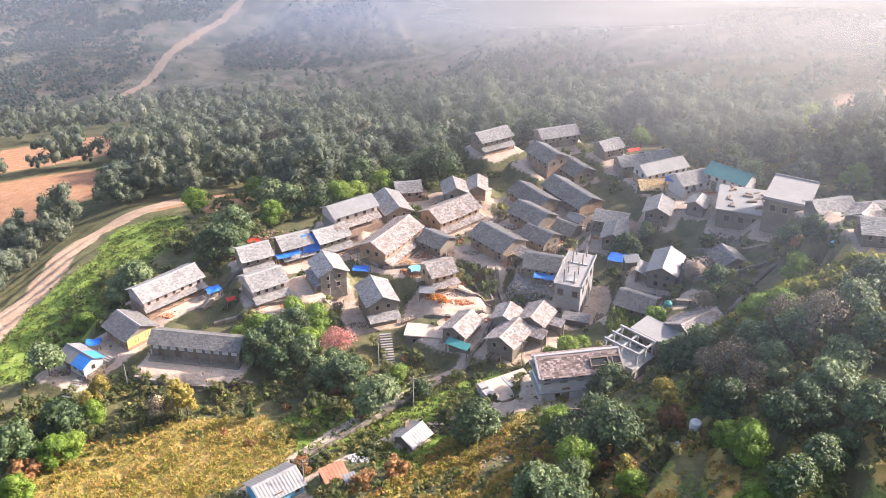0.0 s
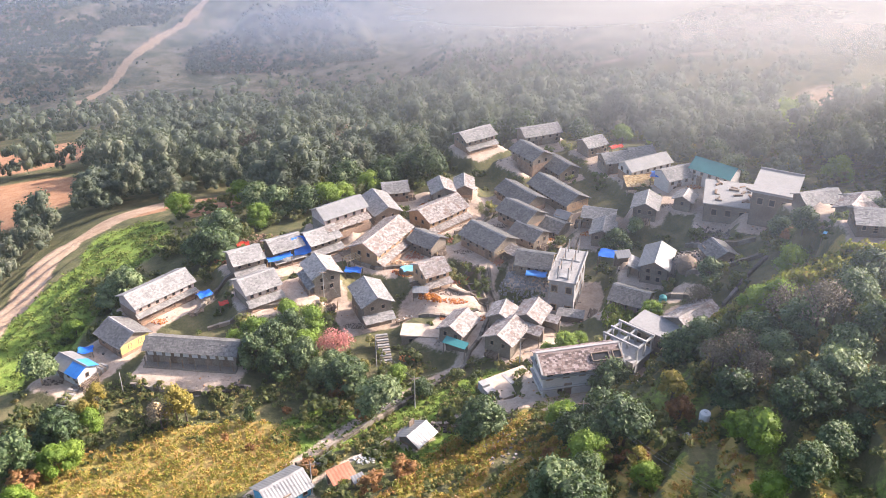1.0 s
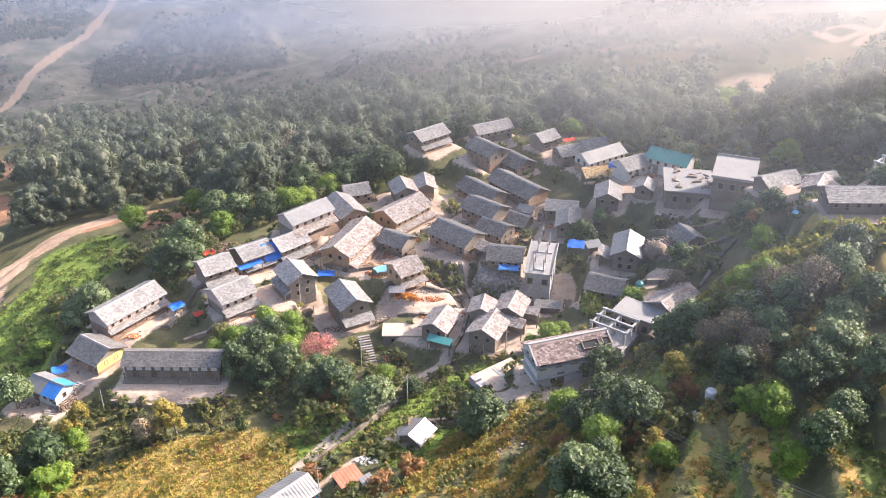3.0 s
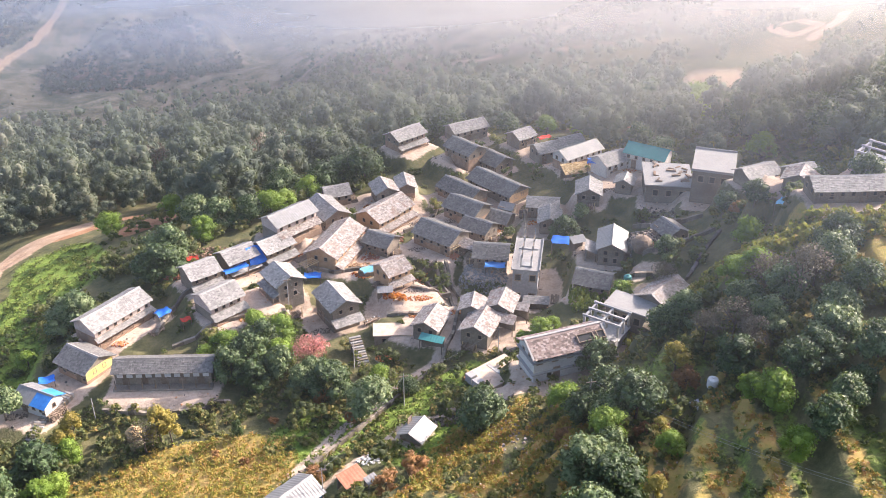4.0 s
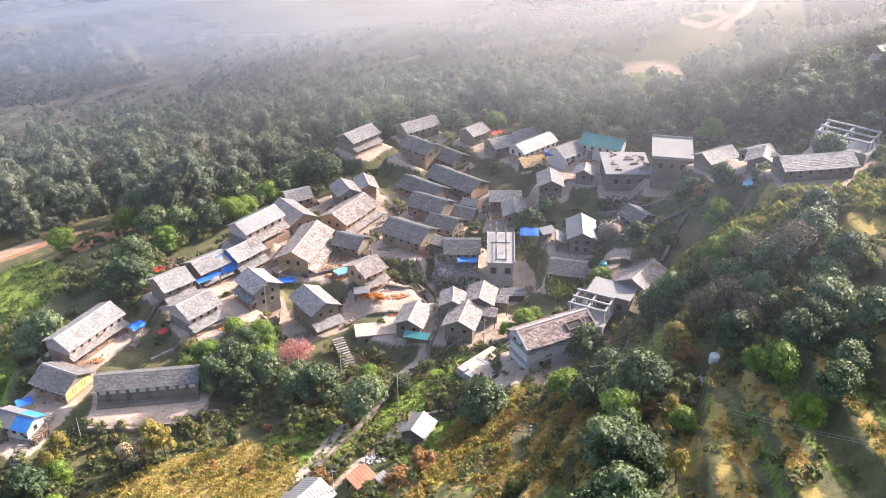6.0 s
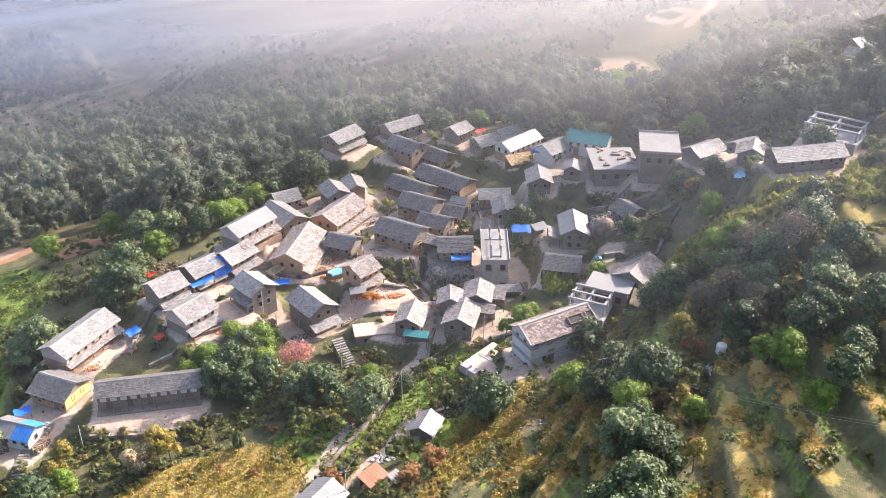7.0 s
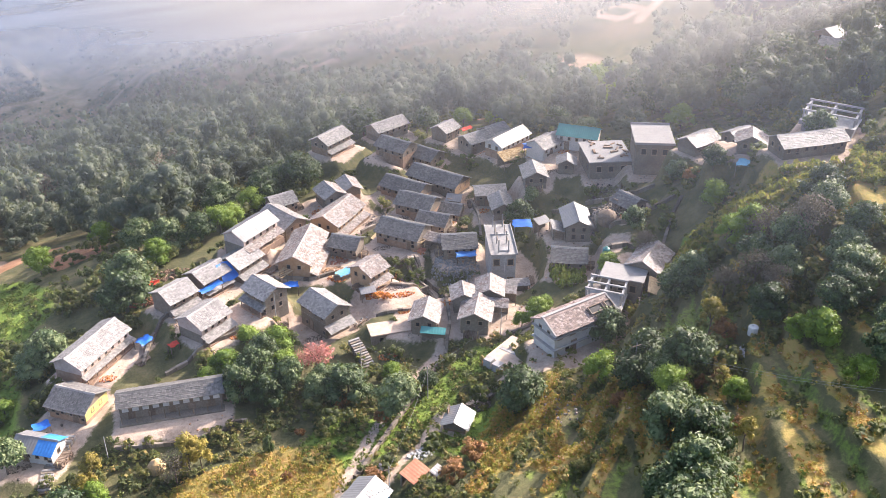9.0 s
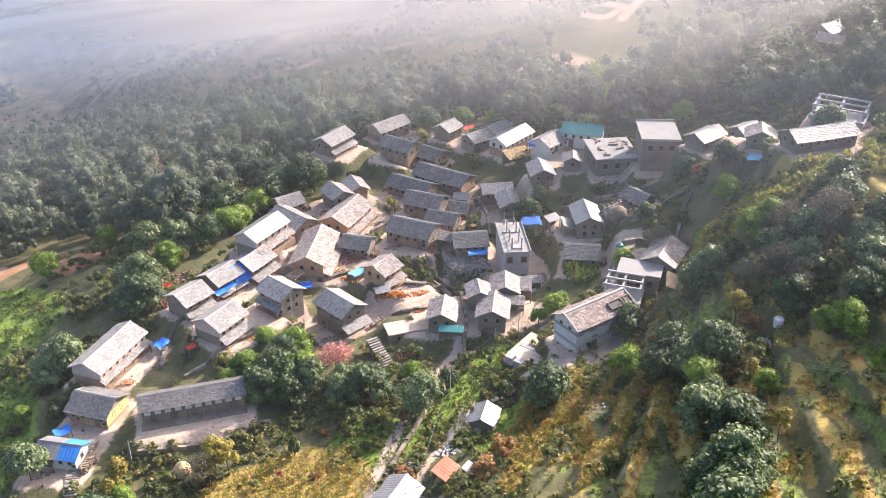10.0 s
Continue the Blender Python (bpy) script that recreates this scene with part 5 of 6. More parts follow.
blades = [crown(0.4, 0.4, 3, 12, 0.16, 1300 + k, False, 0.05, 1.2) for k in range(4)]
x, y = scatter(520, (22, 32, 115, 127), 61, lambda x, y: patch(x, y, 27.4, 120.6, 2.6, 4.0, -20) * 0.8)
mass("maize", tuft, x, y, rng.uniform(0.7, 1.1, len(x)), rng.uniform(1.4, 2.4, len(x)), GRASS_LEAF, "stand of tall yellow-green maize beside a yard", 62)
x, y = scatter(32000, (-80, 40, 48, 200), 29, lambda x, y: smooth(0.3, 0.7, zones(x, y)[0][1]) * (0.5 + 0.5 * smooth(-0.4, 0.3, waves(x, y, 2.0, 61))))
mass("grass", blades, x, y, rng.uniform(0.6, 1.6, len(x)), rng.uniform(0.5, 1.1, len(x)), GRASS_LEAF, "rough green grass on the terraces", 30)
x, y = scatter(9000, (-62, 20, 70, 118), 31, lambda x, y: smooth(0.6, 0.2, np.maximum(zones(x, y)[0][0], zones(x, y)[0][2])) * smooth(-0.2, 0.4, waves(x, y, 3.0, 71)) * 0.8)
mass("hillside_weeds", tuft, x, y, rng.uniform(0.5, 1.6, len(x)), rng.uniform(0.5, 1.2, len(x)), SCRUB_LEAF, "weeds and dry herbs on the lower slope", 32)
x, y = scatter(13000, (-14, 36, 48, 96), 33, lambda x, y: np.clip(np.maximum(sum(near_line(x, y, line, width * 0.85, 0.5) for line, width in STRIPS), smooth(0.4, 0.8, zones(x, y)[0][2]) * 0.7), 0, 1) * smooth(-0.6, 0.0, waves(x, y, 1.8, 81)))
mass("dry_bushes", tuft, x, y, rng.uniform(0.3, 0.75, len(x)), rng.uniform(0.5, 1.1, len(x)), RUSTY_LEAF, "rows of rusty dry bushes and grass along terrace edges", 34)
x, y = scatter(7000, (26, 68, 80, 112), 35, lambda x, y: near_line(x, y, RIDGE, 4.2, 1.6) * smooth(-0.7, 0.0, waves(x, y, 2.6, 91)))
mass("ridge_grass", tuft, x, y, rng.uniform(0.7, 1.8, len(x)), rng.uniform(0.6, 1.3, len(x)), RIDGE_LEAF, "tall yellow-green grass along the ridge", 36)

# ---- single trees, by grove ----
for k, (x, y, r) in enumerate([(-58.3, 115.7, 3.0), (-52.2, 103.5, 3.1), (-56.3, 97.6, 3.4), (-40.1, 145.9, 3.1), (-36.9, 152.0, 3.9), (-37.9, 146.9, 3.6), (-33.6, 168.2, 3.3), (-29.1, 164.0, 3.2), (-23.2, 163.4, 2.9), (-0.4, 177.1, 4.5), (-8.8, 175.3, 3.9), (-4.5, 180.0, 3.6), (-51.1, 138.2, 3.3), (-53.5, 137.7, 2.7), (-13.5, 110.9, 3.2), (-9.0, 103.6, 3.4), (-15.9, 114.6, 2.3), (4.2, 93.1, 3.1), (-3.0, 107.0, 1.7), (21.5, 100.2, 2.7)]):
    MANGO.plant(x, y, r, k + 0)
for k, (x, y, r) in enumerate([(31.6, 145.7, 2.5), (35.3, 148.1, 1.5), (18.0, 78.9, 3.3), (16.8, 85.1, 2.6), (13.4, 82.9, 2.4), (32.5, 72.7, 2.4), (35.2, 83.6, 2.3), (38.0, 75.5, 3.0), (30.5, 63.7, 2.4), (36.8, 68.5, 1.8), (40.6, 79.9, 2.6), (44.2, 87.5, 2.6), (47.4, 91.9, 2.7), (52.6, 128.7, 2.1), (51.1, 118.0, 2.1), (74.4, 212.6, 6.4), (58.0, 177.8, 3.0), (90.1, 197.2, 4.8), (-1.4, 251.0, 5.0), (21.0, 200.8, 4.3), (26.6, 204.3, 2.9), (79.6, 177.2, 4.6), (38.9, 87.4, 2.7), (34.8, 88.6, 2.8)]):
    MANGO.plant(x, y, r, k + 7)
for k, (x, y, r) in enumerate([(9.7, 70.4, 3.0), (12.8, 73.5, 2.0), (30.7, 95.4, 2.5), (13.8, 200.3, 3.8), (33.2, 193.1, 3.3), (-16.4, 178.0, 3.6), (58.0, 166.6, 2.8), (28.2, 95.1, 2.6), (29.4, 79.2, 2.6), (35.5, 73.9, 2.5), (44.1, 81.7, 2.6), (40.4, 122.8, 2.0), (39.7, 70.7, 2.4), (34.2, 66.5, 2.1), (6.8, 61.9, 3.6), (2.8, 57.8, 3.6), (2.9, 61.6, 2.5), (83.5, 183.0, 5.1), (99.4, 185.2, 4.4), (91.5, 171.4, 4.2), (91.4, 156.3, 5.8), (101.5, 162.7, 5.5), (81.1, 147.6, 4.9), (77.8, 127.2, 2.7)]):
    MANGO.plant(x, y, r, k + 14)
for k, (x, y, r) in enumerate([(60.5, 107.0, 2.6), (63.5, 122.0, 2.6), (11.1, 66.7, 3.1), (5.2, 59.6, 3.0), (14.8, 78.4, 2.4), (12.4, 69.6, 2.4), (8.4, 64.0, 2.7), (16.2, 81.7, 2.3)]):
    MANGO.plant(x, y, r, k + 21)
MANGO.plant(-26.6, 104.6, 0.75, 2, tall=2.3)
for k, (x, y, r) in enumerate([(-24.6, 118.5, 2.9), (-22.2, 122.5, 2.6), (-27.2, 117.2, 2.6), (-20.4, 116.4, 2.4), (-24.2, 114.6, 2.2), (-17.6, 112.6, 1.9)]):
    MANGO.plant(x, y, r, k + 3, tall=1.25)
for k, (x, y, r) in enumerate([(-48.5, 105.8, 2.1), (-50.7, 97.1, 2.5), (-48.9, 98.7, 2.0), (-53.6, 90.5, 2.1), (-31.5, 158.8, 2.7), (-19.4, 164.6, 3.1), (-16.6, 167.3, 2.5), (-11.7, 172.0, 2.8), (-50.8, 178.3, 3.0), (-19.5, 124.8, 2.8), (-20.2, 119.8, 2.5), (-6.4, 112.2, 1.7), (-27.9, 122.9, 2.6), (17.8, 113.4, 2.1), (15.5, 114.0, 1.6), (20.0, 115.1, 1.4), (13.3, 88.9, 2.4), (13.6, 75.8, 2.4), (29.1, 70.7, 2.5), (27.6, 72.5, 1.7), (36.8, 95.6, 2.5), (39.1, 94.6, 2.2), (48.2, 113.1, 2.4), (42.6, 194.1, 2.6)]):
    LIME.plant(x, y, r, k + 28)
for k, (x, y, r) in enumerate([(49.6, 192.2, 2.1), (80.0, 196.4, 6.1), (73.2, 155.4, 3.0), (-58.4, 132.2, 1.9), (-39.1, 181.8, 2.8), (18.3, 70.6, 1.6), (29.7, 113.3, 1.9), (-23.3, 127.6, 1.9), (-30.8, 121.7, 1.8), (124.0, 190.5, 3.2), (103.2, 191.4, 2.1), (83.2, 122.1, 3.4), (95.0, 140.2, 2.3), (27.4, 63.1, 2.0)]):
    LIME.plant(x, y, r, k + 35)
for k, (x, y, r) in enumerate([(23.6, 82.3, 1.7), (-36.6, 105.8, 1.9), (-35.1, 105.2, 1.5), (-48.1, 108.6, 1.6), (-49.6, 107.2, 1.3), (18.0, 72.7, 0.9), (13.7, 63.5, 1.2)]):
    YELLOW_TREE.plant(x, y, r, k + 42)
for k, (x, y, r) in enumerate([(24.1, 80.5, 1.7), (-54.0, 94.3, 2.2), (-17.5, 89.5, 1.5), (-14.7, 109.5, 1.5), (-11.0, 103.5, 1.3), (-25.8, 98.8, 0.7), (-29.5, 101.5, 0.7), (-21.8, 106.4, 0.8), (17.3, 74.9, 1.1), (10.9, 81.1, 1.3), (-5.6, 86.8, 1.7), (-9.4, 84.2, 1.7), (120.3, 195.7, 2.6), (52.6, 124.8, 1.5)]):
    RUST_TREE.plant(x, y, r, k + 49)
for k, (x, y, r) in enumerate([(31.1, 84.2, 2.8), (39.8, 85.9, 3.0), (38.0, 90.5, 2.5), (-38.6, 104.7, 2.2), (29.5, 87.5, 2.1), (-22.0, 243.1, 5.5), (32.2, 81.6, 2.0), (42.3, 87.3, 2.1), (-15.4, 262.8, 4.5), (-48.5, 254.3, 5.1), (35.9, 113.6, 2.2)]):
    BARE_TREE.plant(x, y, r, k + 56)
for k, (x, y, r) in enumerate([(-15.5, 118.8, 2.7)]):
    PINK_TREE.plant(x, y, r, k + 63)
for k, (x, y, r) in enumerate([(-1.3, 131.5, 1.1), (0.1, 130.8, 0.9), (-2.2, 133.2, 0.9)]):
    MARIGOLD.plant(x, y, r, k + 70)

# ---- lanes, walls and clutter of the village ----
def gz(x, y):
    return float(ground_z(x, y))


def stone_wall(line, height, thick=0.45, label="dry-stone retaining wall of grey rubble", material=None, sink=0.8):
    """A low wall that follows the ground along a line; its coping stones are parts."""
    ob = new("stone_wall")
    ob.matrix_basis = pose(*line[0], gz(*line[0]))
    tagged(ob, label, "wall", "village walls")
    base = Vector((*line[0], gz(*line[0])))
    rng = random.Random(int(line[0][0] * 10) + 7)
    body = Solid()
    for a, b in zip(line, line[1:]):
        d = math.hypot(b[0] - a[0], b[1] - a[1])
        n = max(1, round(d / 0.9))
        nx, ny = -(b[1] - a[1]) / d * thick / 2, (b[0] - a[0]) / d * thick / 2
        for k in range(n):
            p = [(a[0] + (b[0] - a[0]) * q / n, a[1] + (b[1] - a[1]) * q / n) for q in (k, k + 1)]
            z0, z1 = gz(*p[0]), gz(*p[1])
            j = rng.uniform(-0.08, 0.08)
            ring = [(p[0][0] + nx, p[0][1] + ny), (p[0][0] - nx, p[0][1] - ny), (p[1][0] - nx, p[1][1] - ny), (p[1][0] + nx, p[1][1] + ny)]
            zz = (z0, z0, z1, z1)
            body.hexa([Vector((x, y, z - sink)) - base for (x, y), z in zip(ring, zz)] + [Vector((x, y, z + height + j)) - base for (x, y), z in zip(ring, zz)])
    part("wall_body", body, material or STONE, ob)
    ob.children[0]["kind"] = "stuff"
    return ob


for line, height in (
    ([(7.2, 141.0), (8.3, 133.0), (8.2, 126.0), (6.0, 119.5), (2.5, 113.5), (-4.0, 107.5), (-11.0, 100.5), (-19.0, 92.0)], 0.7),
    ([(9.0, 141.0), (10.0, 133.0), (9.6, 126.5)], 0.9),
    ([(-45.0, 114.0), (-38.0, 112.4), (-31.0, 111.6), (-27.5, 112.5)], 0.5),
    ([(-36.0, 127.0), (-30.0, 128.5), (-24.0, 130.5)], 0.6),
    ([(-38.5, 130.5), (-36.5, 136.0), (-33.0, 138.5)], 0.7),
    ([(-3.0, 128.0), (2.0, 126.6), (7.0, 127.5)], 0.5),
    ([(2.0, 134.5), (4.5, 133.0), (8.0, 133.5)], 0.5),
    ([(-6.0, 139.5), (2.0, 141.5), (7.5, 140.8)], 0.9),
    ([(30.0, 117.5), (33.0, 119.2), (36.5, 118.5), (38.5, 115.5)], 0.9),
    ([(13.0, 112.5), (17.5, 112.5), (21.0, 115.0)], 0.6),
    ([(42.0, 140.0), (46.0, 134.0), (50.0, 131.0)], 0.8),
    ([(38.0, 126.0), (43.0, 124.0), (48.0, 122.5)], 0.8),
    ([(44.0, 131.0), (40.0, 138.0), (37.0, 143.0)], 0.7),
    ([(24.0, 146.0), (26.0, 151.0), (27.5, 158.0)], 0.8),
    ([(4.0, 154.5), (9.0, 157.0), (12.0, 163.0)], 0.7),
    ([(-14.0, 143.0), (-10.0, 140.5), (-5.5, 141.0)], 0.5),
    ([(-2.0, 98.0), (4.0, 98.5), (9.0, 96.0)], 0.5),
    ([(40.0, 114.0), (44.5, 118.5), (48.0, 121.0)], 0.6),
):
    stone_wall(line, height)


def draped(name, x, y, z, lx, ly, yaw, material, label, category, legs=True, sag=0.25, seed=0, tilt=0.0):
    """A sheet stretched over poles, sagging between them, with thickness; posts are parts."""
    ob = new(name)
    ob.matrix_basis = pose(x, y, gz(x, y), 0, 0, yaw)
    tagged(ob, label, category)
    rng = np.random.default_rng(seed)
    n = 9
    u, v = np.meshgrid(np.linspace(-1, 1, n), np.linspace(-1, 1, n))
    h = z - sag * (1 - u ** 2) * (1 - v ** 2) + 0.10 * np.sin(u * 4 + seed) * np.cos(v * 3) + rng.uniform(-0.05, 0.05, u.shape) - 0.25 * (np.abs(v) ** 4)
    top = np.stack([u * lx / 2 * (1 + 0.05 * np.sin(v * 5)), v * ly / 2 * (1 + 0.05 * np.cos(u * 4)), h], 2).reshape(-1, 3)
    V = np.concatenate([top, top - np.array([0, 0, 0.03])])
    i = (np.arange(n - 1)[:, None] * n + np.arange(n - 1)[None]).ravel()
    Q = np.stack([i, i + 1, i + n + 1, i + n], 1)
    me = mesh_from("sheet", V, np.concatenate([Q, Q[:, ::-1] + n * n]))
    me.materials.append(material)
    me.polygons.foreach_set("use_smooth", np.ones(len(me.polygons), bool))
    part("sheet", me, None, ob, at=pose(0, 0, z, tilt) @ pose(0, 0, -z))
    if legs:
        for sx in (-0.92, 0.92):
            for sy in (-0.92, 0.92):
                part("pole", Solid().box(sx * lx / 2 - 0.05, sx * lx / 2 + 0.05, sy * ly / 2 - 0.05, sy * ly / 2 + 0.05, -0.4, z - 0.22), WOOD, ob)
    return ob


TARP_WORDS = "blue plastic tarpaulin stretched over wooden poles beside a house"
draped("tarpaulin", 29.2, 140.0, 3.4, 2.8, 3.4, 70, TARP, TARP_WORDS, "tarpaulin", seed=1)
draped("tarpaulin", -22.4, 144.0, 2.6, 3.0, 3.2, 20, TARP, "blue tarpaulin hung slantwise against a gable", "tarpaulin", legs=False, seed=2, tilt=48)
draped("tarpaulin", -26.0, 141.4, 2.1, 4.2, 1.6, 29, TARP, TARP_WORDS, "tarpaulin", seed=3)
draped("tarpaulin", -13.6, 139.6, 1.9, 2.8, 1.8, -10, TARP, "bright blue tarpaulin roof of a small stall", "tarpaulin", seed=4)
draped("tarpaulin", -37.7, 134.8, 1.5, 2.4, 1.9, 40, TARP, "crumpled blue tarpaulin over a stack by the yard", "tarpaulin", seed=5)
draped("tarpaulin", 16.6, 136.6, 1.9, 3.4, 1.8, -15, BLUE, "faded blue tarpaulin over a lean-to", "tarpaulin", seed=6)
draped("tarpaulin", -4.3, 139.6, 1.9, 2.8, 1.9, 25, BLUEWASH, "pale blue plastic sheet on poles", "tarpaulin", seed=7)
draped("tarpaulin", -53.5, 122.2, 1.3, 2.2, 1.8, 10, TARP, "bright blue tarpaulin over stacked goods", "tarpaulin", seed=8)
draped("tarpaulin", -33.9, 131.0, 1.6, 1.5, 1.2, 20, RED_CLOTH, "red plastic sheet hung over a low frame", "tarpaulin", seed=9)
draped("tarpaulin", -34.0, 151.2, 0.9, 3.0, 1.4, 10, RED_CLOTH, "red cloth spread over a heap to dry", "tarpaulin", seed=10)
draped("tarpaulin", 39.5, 186.0, 2.2, 3.0, 1.4, 20, RED_CLOTH, "faded red plastic sheet strung by a house", "tarpaulin", seed=11)
draped("tarpaulin", 43.0, 162.0, 2.4, 4.0, 2.6, -20, TARP, "dark blue tarpaulin over a lean-to porch", "tarpaulin", seed=12)
draped("tarpaulin", 54.0, 113.6, 2.0, 2.6, 3.4, 40, BLUEWASH, "grey-blue tarpaulin hung down a bank", "tarpaulin", seed=13)


def lean_to(x, y, z, lx, ly, yaw, material, label, tin=False):
    """An open pent roof on posts."""
    ob = new("lean_to")
    ob.matrix_basis = pose(x, y, gz(x, y), 0, 0, yaw)
    tagged(ob, label, "shed", "lean-tos")
    rng = random.Random(int(x * 13 + y))
    drop = ly * 0.3
    part("pent_roof", (sheets if tin else slope)(lx, ly, drop, rng), material, ob, at=pose(0, ly / 2, z))["kind"] = "stuff"
    for sx in (-1, 1):
        for y0, top in ((ly / 2 - 0.15, z - 0.15), (-ly / 2 + 0.15, z - drop - 0.05)):
            part("post", Solid().box(sx * (lx / 2 - 0.15) - 0.06, sx * (lx / 2 - 0.15) + 0.06, y0 - 0.06, y0 + 0.06, -0.5, top), WOOD, ob)
    part("back_wall", Solid().box(-lx / 2 + 0.1, lx / 2 - 0.1, ly / 2 - 0.3, ly / 2 - 0.08, -0.6, z - 0.2), STONE, ob)
    return ob


lean_to(13.2, 118.6, 2.6, 4.2, 1.8, -32, PALE_SLATE, "open lean-to with a bleached slate roof")
lean_to(16.4, 121.4, 2.4, 3.6, 1.5, -28, PALE_SLATE, "open lean-to with a bleached slate roof")
lean_to(20.6, 125.4, 2.2, 4.2, 1.6, -16, SLATE, "stone lean-to under a slate roof before a concrete house")
lean_to(2.2, 117.2, 2.0, 3.8, 1.3, -32, TEAL, "teal painted tin porch on thin posts", True)
lean_to(31.8, 132.4, 2.2, 3.6, 2.0, 68, SLATE, "low slate lean-to against a stone house")
lean_to(13.6, 143.4, 2.4, 3.4, 2.2, -49, PALE_SLATE, "bleached slate lean-to at a house end")
lean_to(-2.6, 132.6, 1.6, 2.6, 1.4, -5, TIN, "small tin-roofed goat shelter in a yard", True)
lean_to(30.4, 135.2, 2.2, 2.6, 1.7, 8, TIN, "little tin-roofed latrine shed", True)
lean_to(39.2, 163.4, 2.4, 5.4, 3.0, 4, STRAW, "cattle shelter under a yellow thatched roof")
lean_to(29.6, 100.8, 1.6, 4.2, 2.4, 52, BAMBOO, "bamboo-slatted shelter beside a terrace")
lean_to(-13.0, 87.2, 1.5, 3.2, 2.2, 30, BRICK, "rusty red tin-roofed goat shed", True)
lean_to(-10.9, 85.4, 1.2, 1.6, 1.1, 30, TIN, "small hutch with a white tin roof", True)
lean_to(-16.4, 91.0, 1.0, 3.0, 1.0, 40, TIN, "low pale tin cover along a path", True)


def steps(a, b, width, rise, label="flight of stone steps down the bank"):
    """Stone steps from the foot a up to the head b, lying on the bank; each step a part."""
    ob = new("stone_steps")
    run = math.hypot(b[0] - a[0], b[1] - a[1])
    za = gz(*a)
    ob.matrix_basis = pose(a[0], a[1], za, 0, 0, math.degrees(math.atan2(-(b[0] - a[0]), b[1] - a[1])))
    tagged(ob, label, "steps", "stone steps")
    count = max(4, round(run / 0.42))
    for k in range(count):
        y0, y1 = run * k / count, run * (k + 1) / count
        u = (k + 0.5) / count
        z = max(gz(a[0] + (b[0] - a[0]) * u, a[1] + (b[1] - a[1]) * u) - za, rise * u) + 0.12
        part("step", Solid().box(-width / 2, width / 2, y0, y1 - 0.03, z - 1.4, z), SLATE if k % 2 else STONE, ob)
    return ob


steps((-8.0, 117.0), (-8.8, 122.0), 1.8, 2.0)
steps((-54.4, 110.4), (-53.4, 114.4), 1.6, 0.6)
steps((-53.4, 114.6), (-50.0, 119.4), 1.4, 0.8)


def rubble(name, x, y, rx, ry, count, size, material, label, seed, category="rubble"):
    """A spread of loose stones on the ground, too many to count."""
    rng = random.Random(seed)
    s = Solid()
    for k in range(count):
        a, r = rng.uniform(0, 6.283), math.sqrt(rng.random())
        px, py = math.cos(a) * r * rx, math.sin(a) * r * ry
        d = size * rng.uniform(0.5, 1.4)
        z = gz(x + px, y + py) - gz(x, y)
        w = [rng.uniform(0.6, 1.1) * d for _ in range(8)]
        t = rng.uniform(0, 1.5)
        ring = [(math.cos(t + q * 1.571), math.sin(t + q * 1.571)) for q in range(4)]
        s.hexa([(px + c * w[q], py + e * w[q], z - 0.1) for q, (c, e) in enumerate(ring)] + [(px + c * w[q + 4] * 0.7, py + e * w[q + 4] * 0.7, z + d * rng.uniform(0.5, 1.0)) for q, (c, e) in enumerate(ring)])
    ob = new(name, s.mesh(name, material))
    ob.matrix_basis = pose(x, y, gz(x, y))
    return tagged(ob, label, category, kind="stuff")


rubble("rubble_heap", 14.6, 136.6, 4.2, 3.6, 460, 0.22, SLATE, "spread of broken grey stones before a house", 1)
rubble("rubble_heap", 40.0, 130.0, 3.5, 3.0, 120, 0.3, STONE, "tumbled stones of a ruined house", 2)
rubble("rubble_heap", 46.0, 140.0, 3.0, 4.0, 120, 0.3, STONE, "loose stones along a sloping path", 3)
rubble("rubble_heap", -1.2, 97.6, 3.5, 1.6, 120, 0.25, STONE, "loose field stones beside a path", 4)
rubble("rubble_heap", -9.8, 92.0, 2.2, 1.4, 80, 0.22, WHITE, "pale stones piled below a path", 5)
rubble("rubble_heap", 6.0, 88.0, 3.0, 5.0, 150, 0.22, PALE_SLATE, "pale dead leaves and stones on a terrace edge", 6)
rubble("straw_heap", -33.5, 147.0, 4.6, 1.7, 220, 0.24, BRICK, "spread of reddish maize husks drying", 7, "straw")
rubble("straw_heap", -5.4, 142.6, 2.0, 1.2, 120, 0.2, OCHRE, "heap of orange maize husks by a porch", 8, "straw")
rubble("straw_heap", 1.6, 152.6, 2.2, 1.0, 120, 0.2, BRICK, "heap of orange maize husks by a house", 9, "straw")
rubble("straw_heap", 4.6, 137.0, 2.2, 0.8, 110, 0.2, BRICK, "heap of orange maize husks by a wall", 10, "straw")
rubble("straw_heap", -3.4, 145.0, 1.6, 0.8, 70, 0.2, BRICK, "red husks spread beside a porch", 11, "straw")


def pole(x, y, height, label="weathered wooden power pole", arms=True):
    ob = new("power_pole")
    ob.matrix_basis = pose(x, y, gz(x, y))
    tagged(ob, label, "pole", "power poles")
    s = Solid()
    ring = lambda r, z: [(math.cos(k * 1.571) * r, math.sin(k * 1.571) * r, z) for k in range(4)]
    s.hexa(ring(0.08, -0.6) + ring(0.05, height))
    part("pole", s, PALE_CEMENT, ob)
    if arms:
        part("crossarm", Solid().box(-0.6, 0.6, -0.05, 0.05, height - 0.5, height - 0.4), WOOD, ob)
    return (x, y, gz(x, y) + height - 0.4)


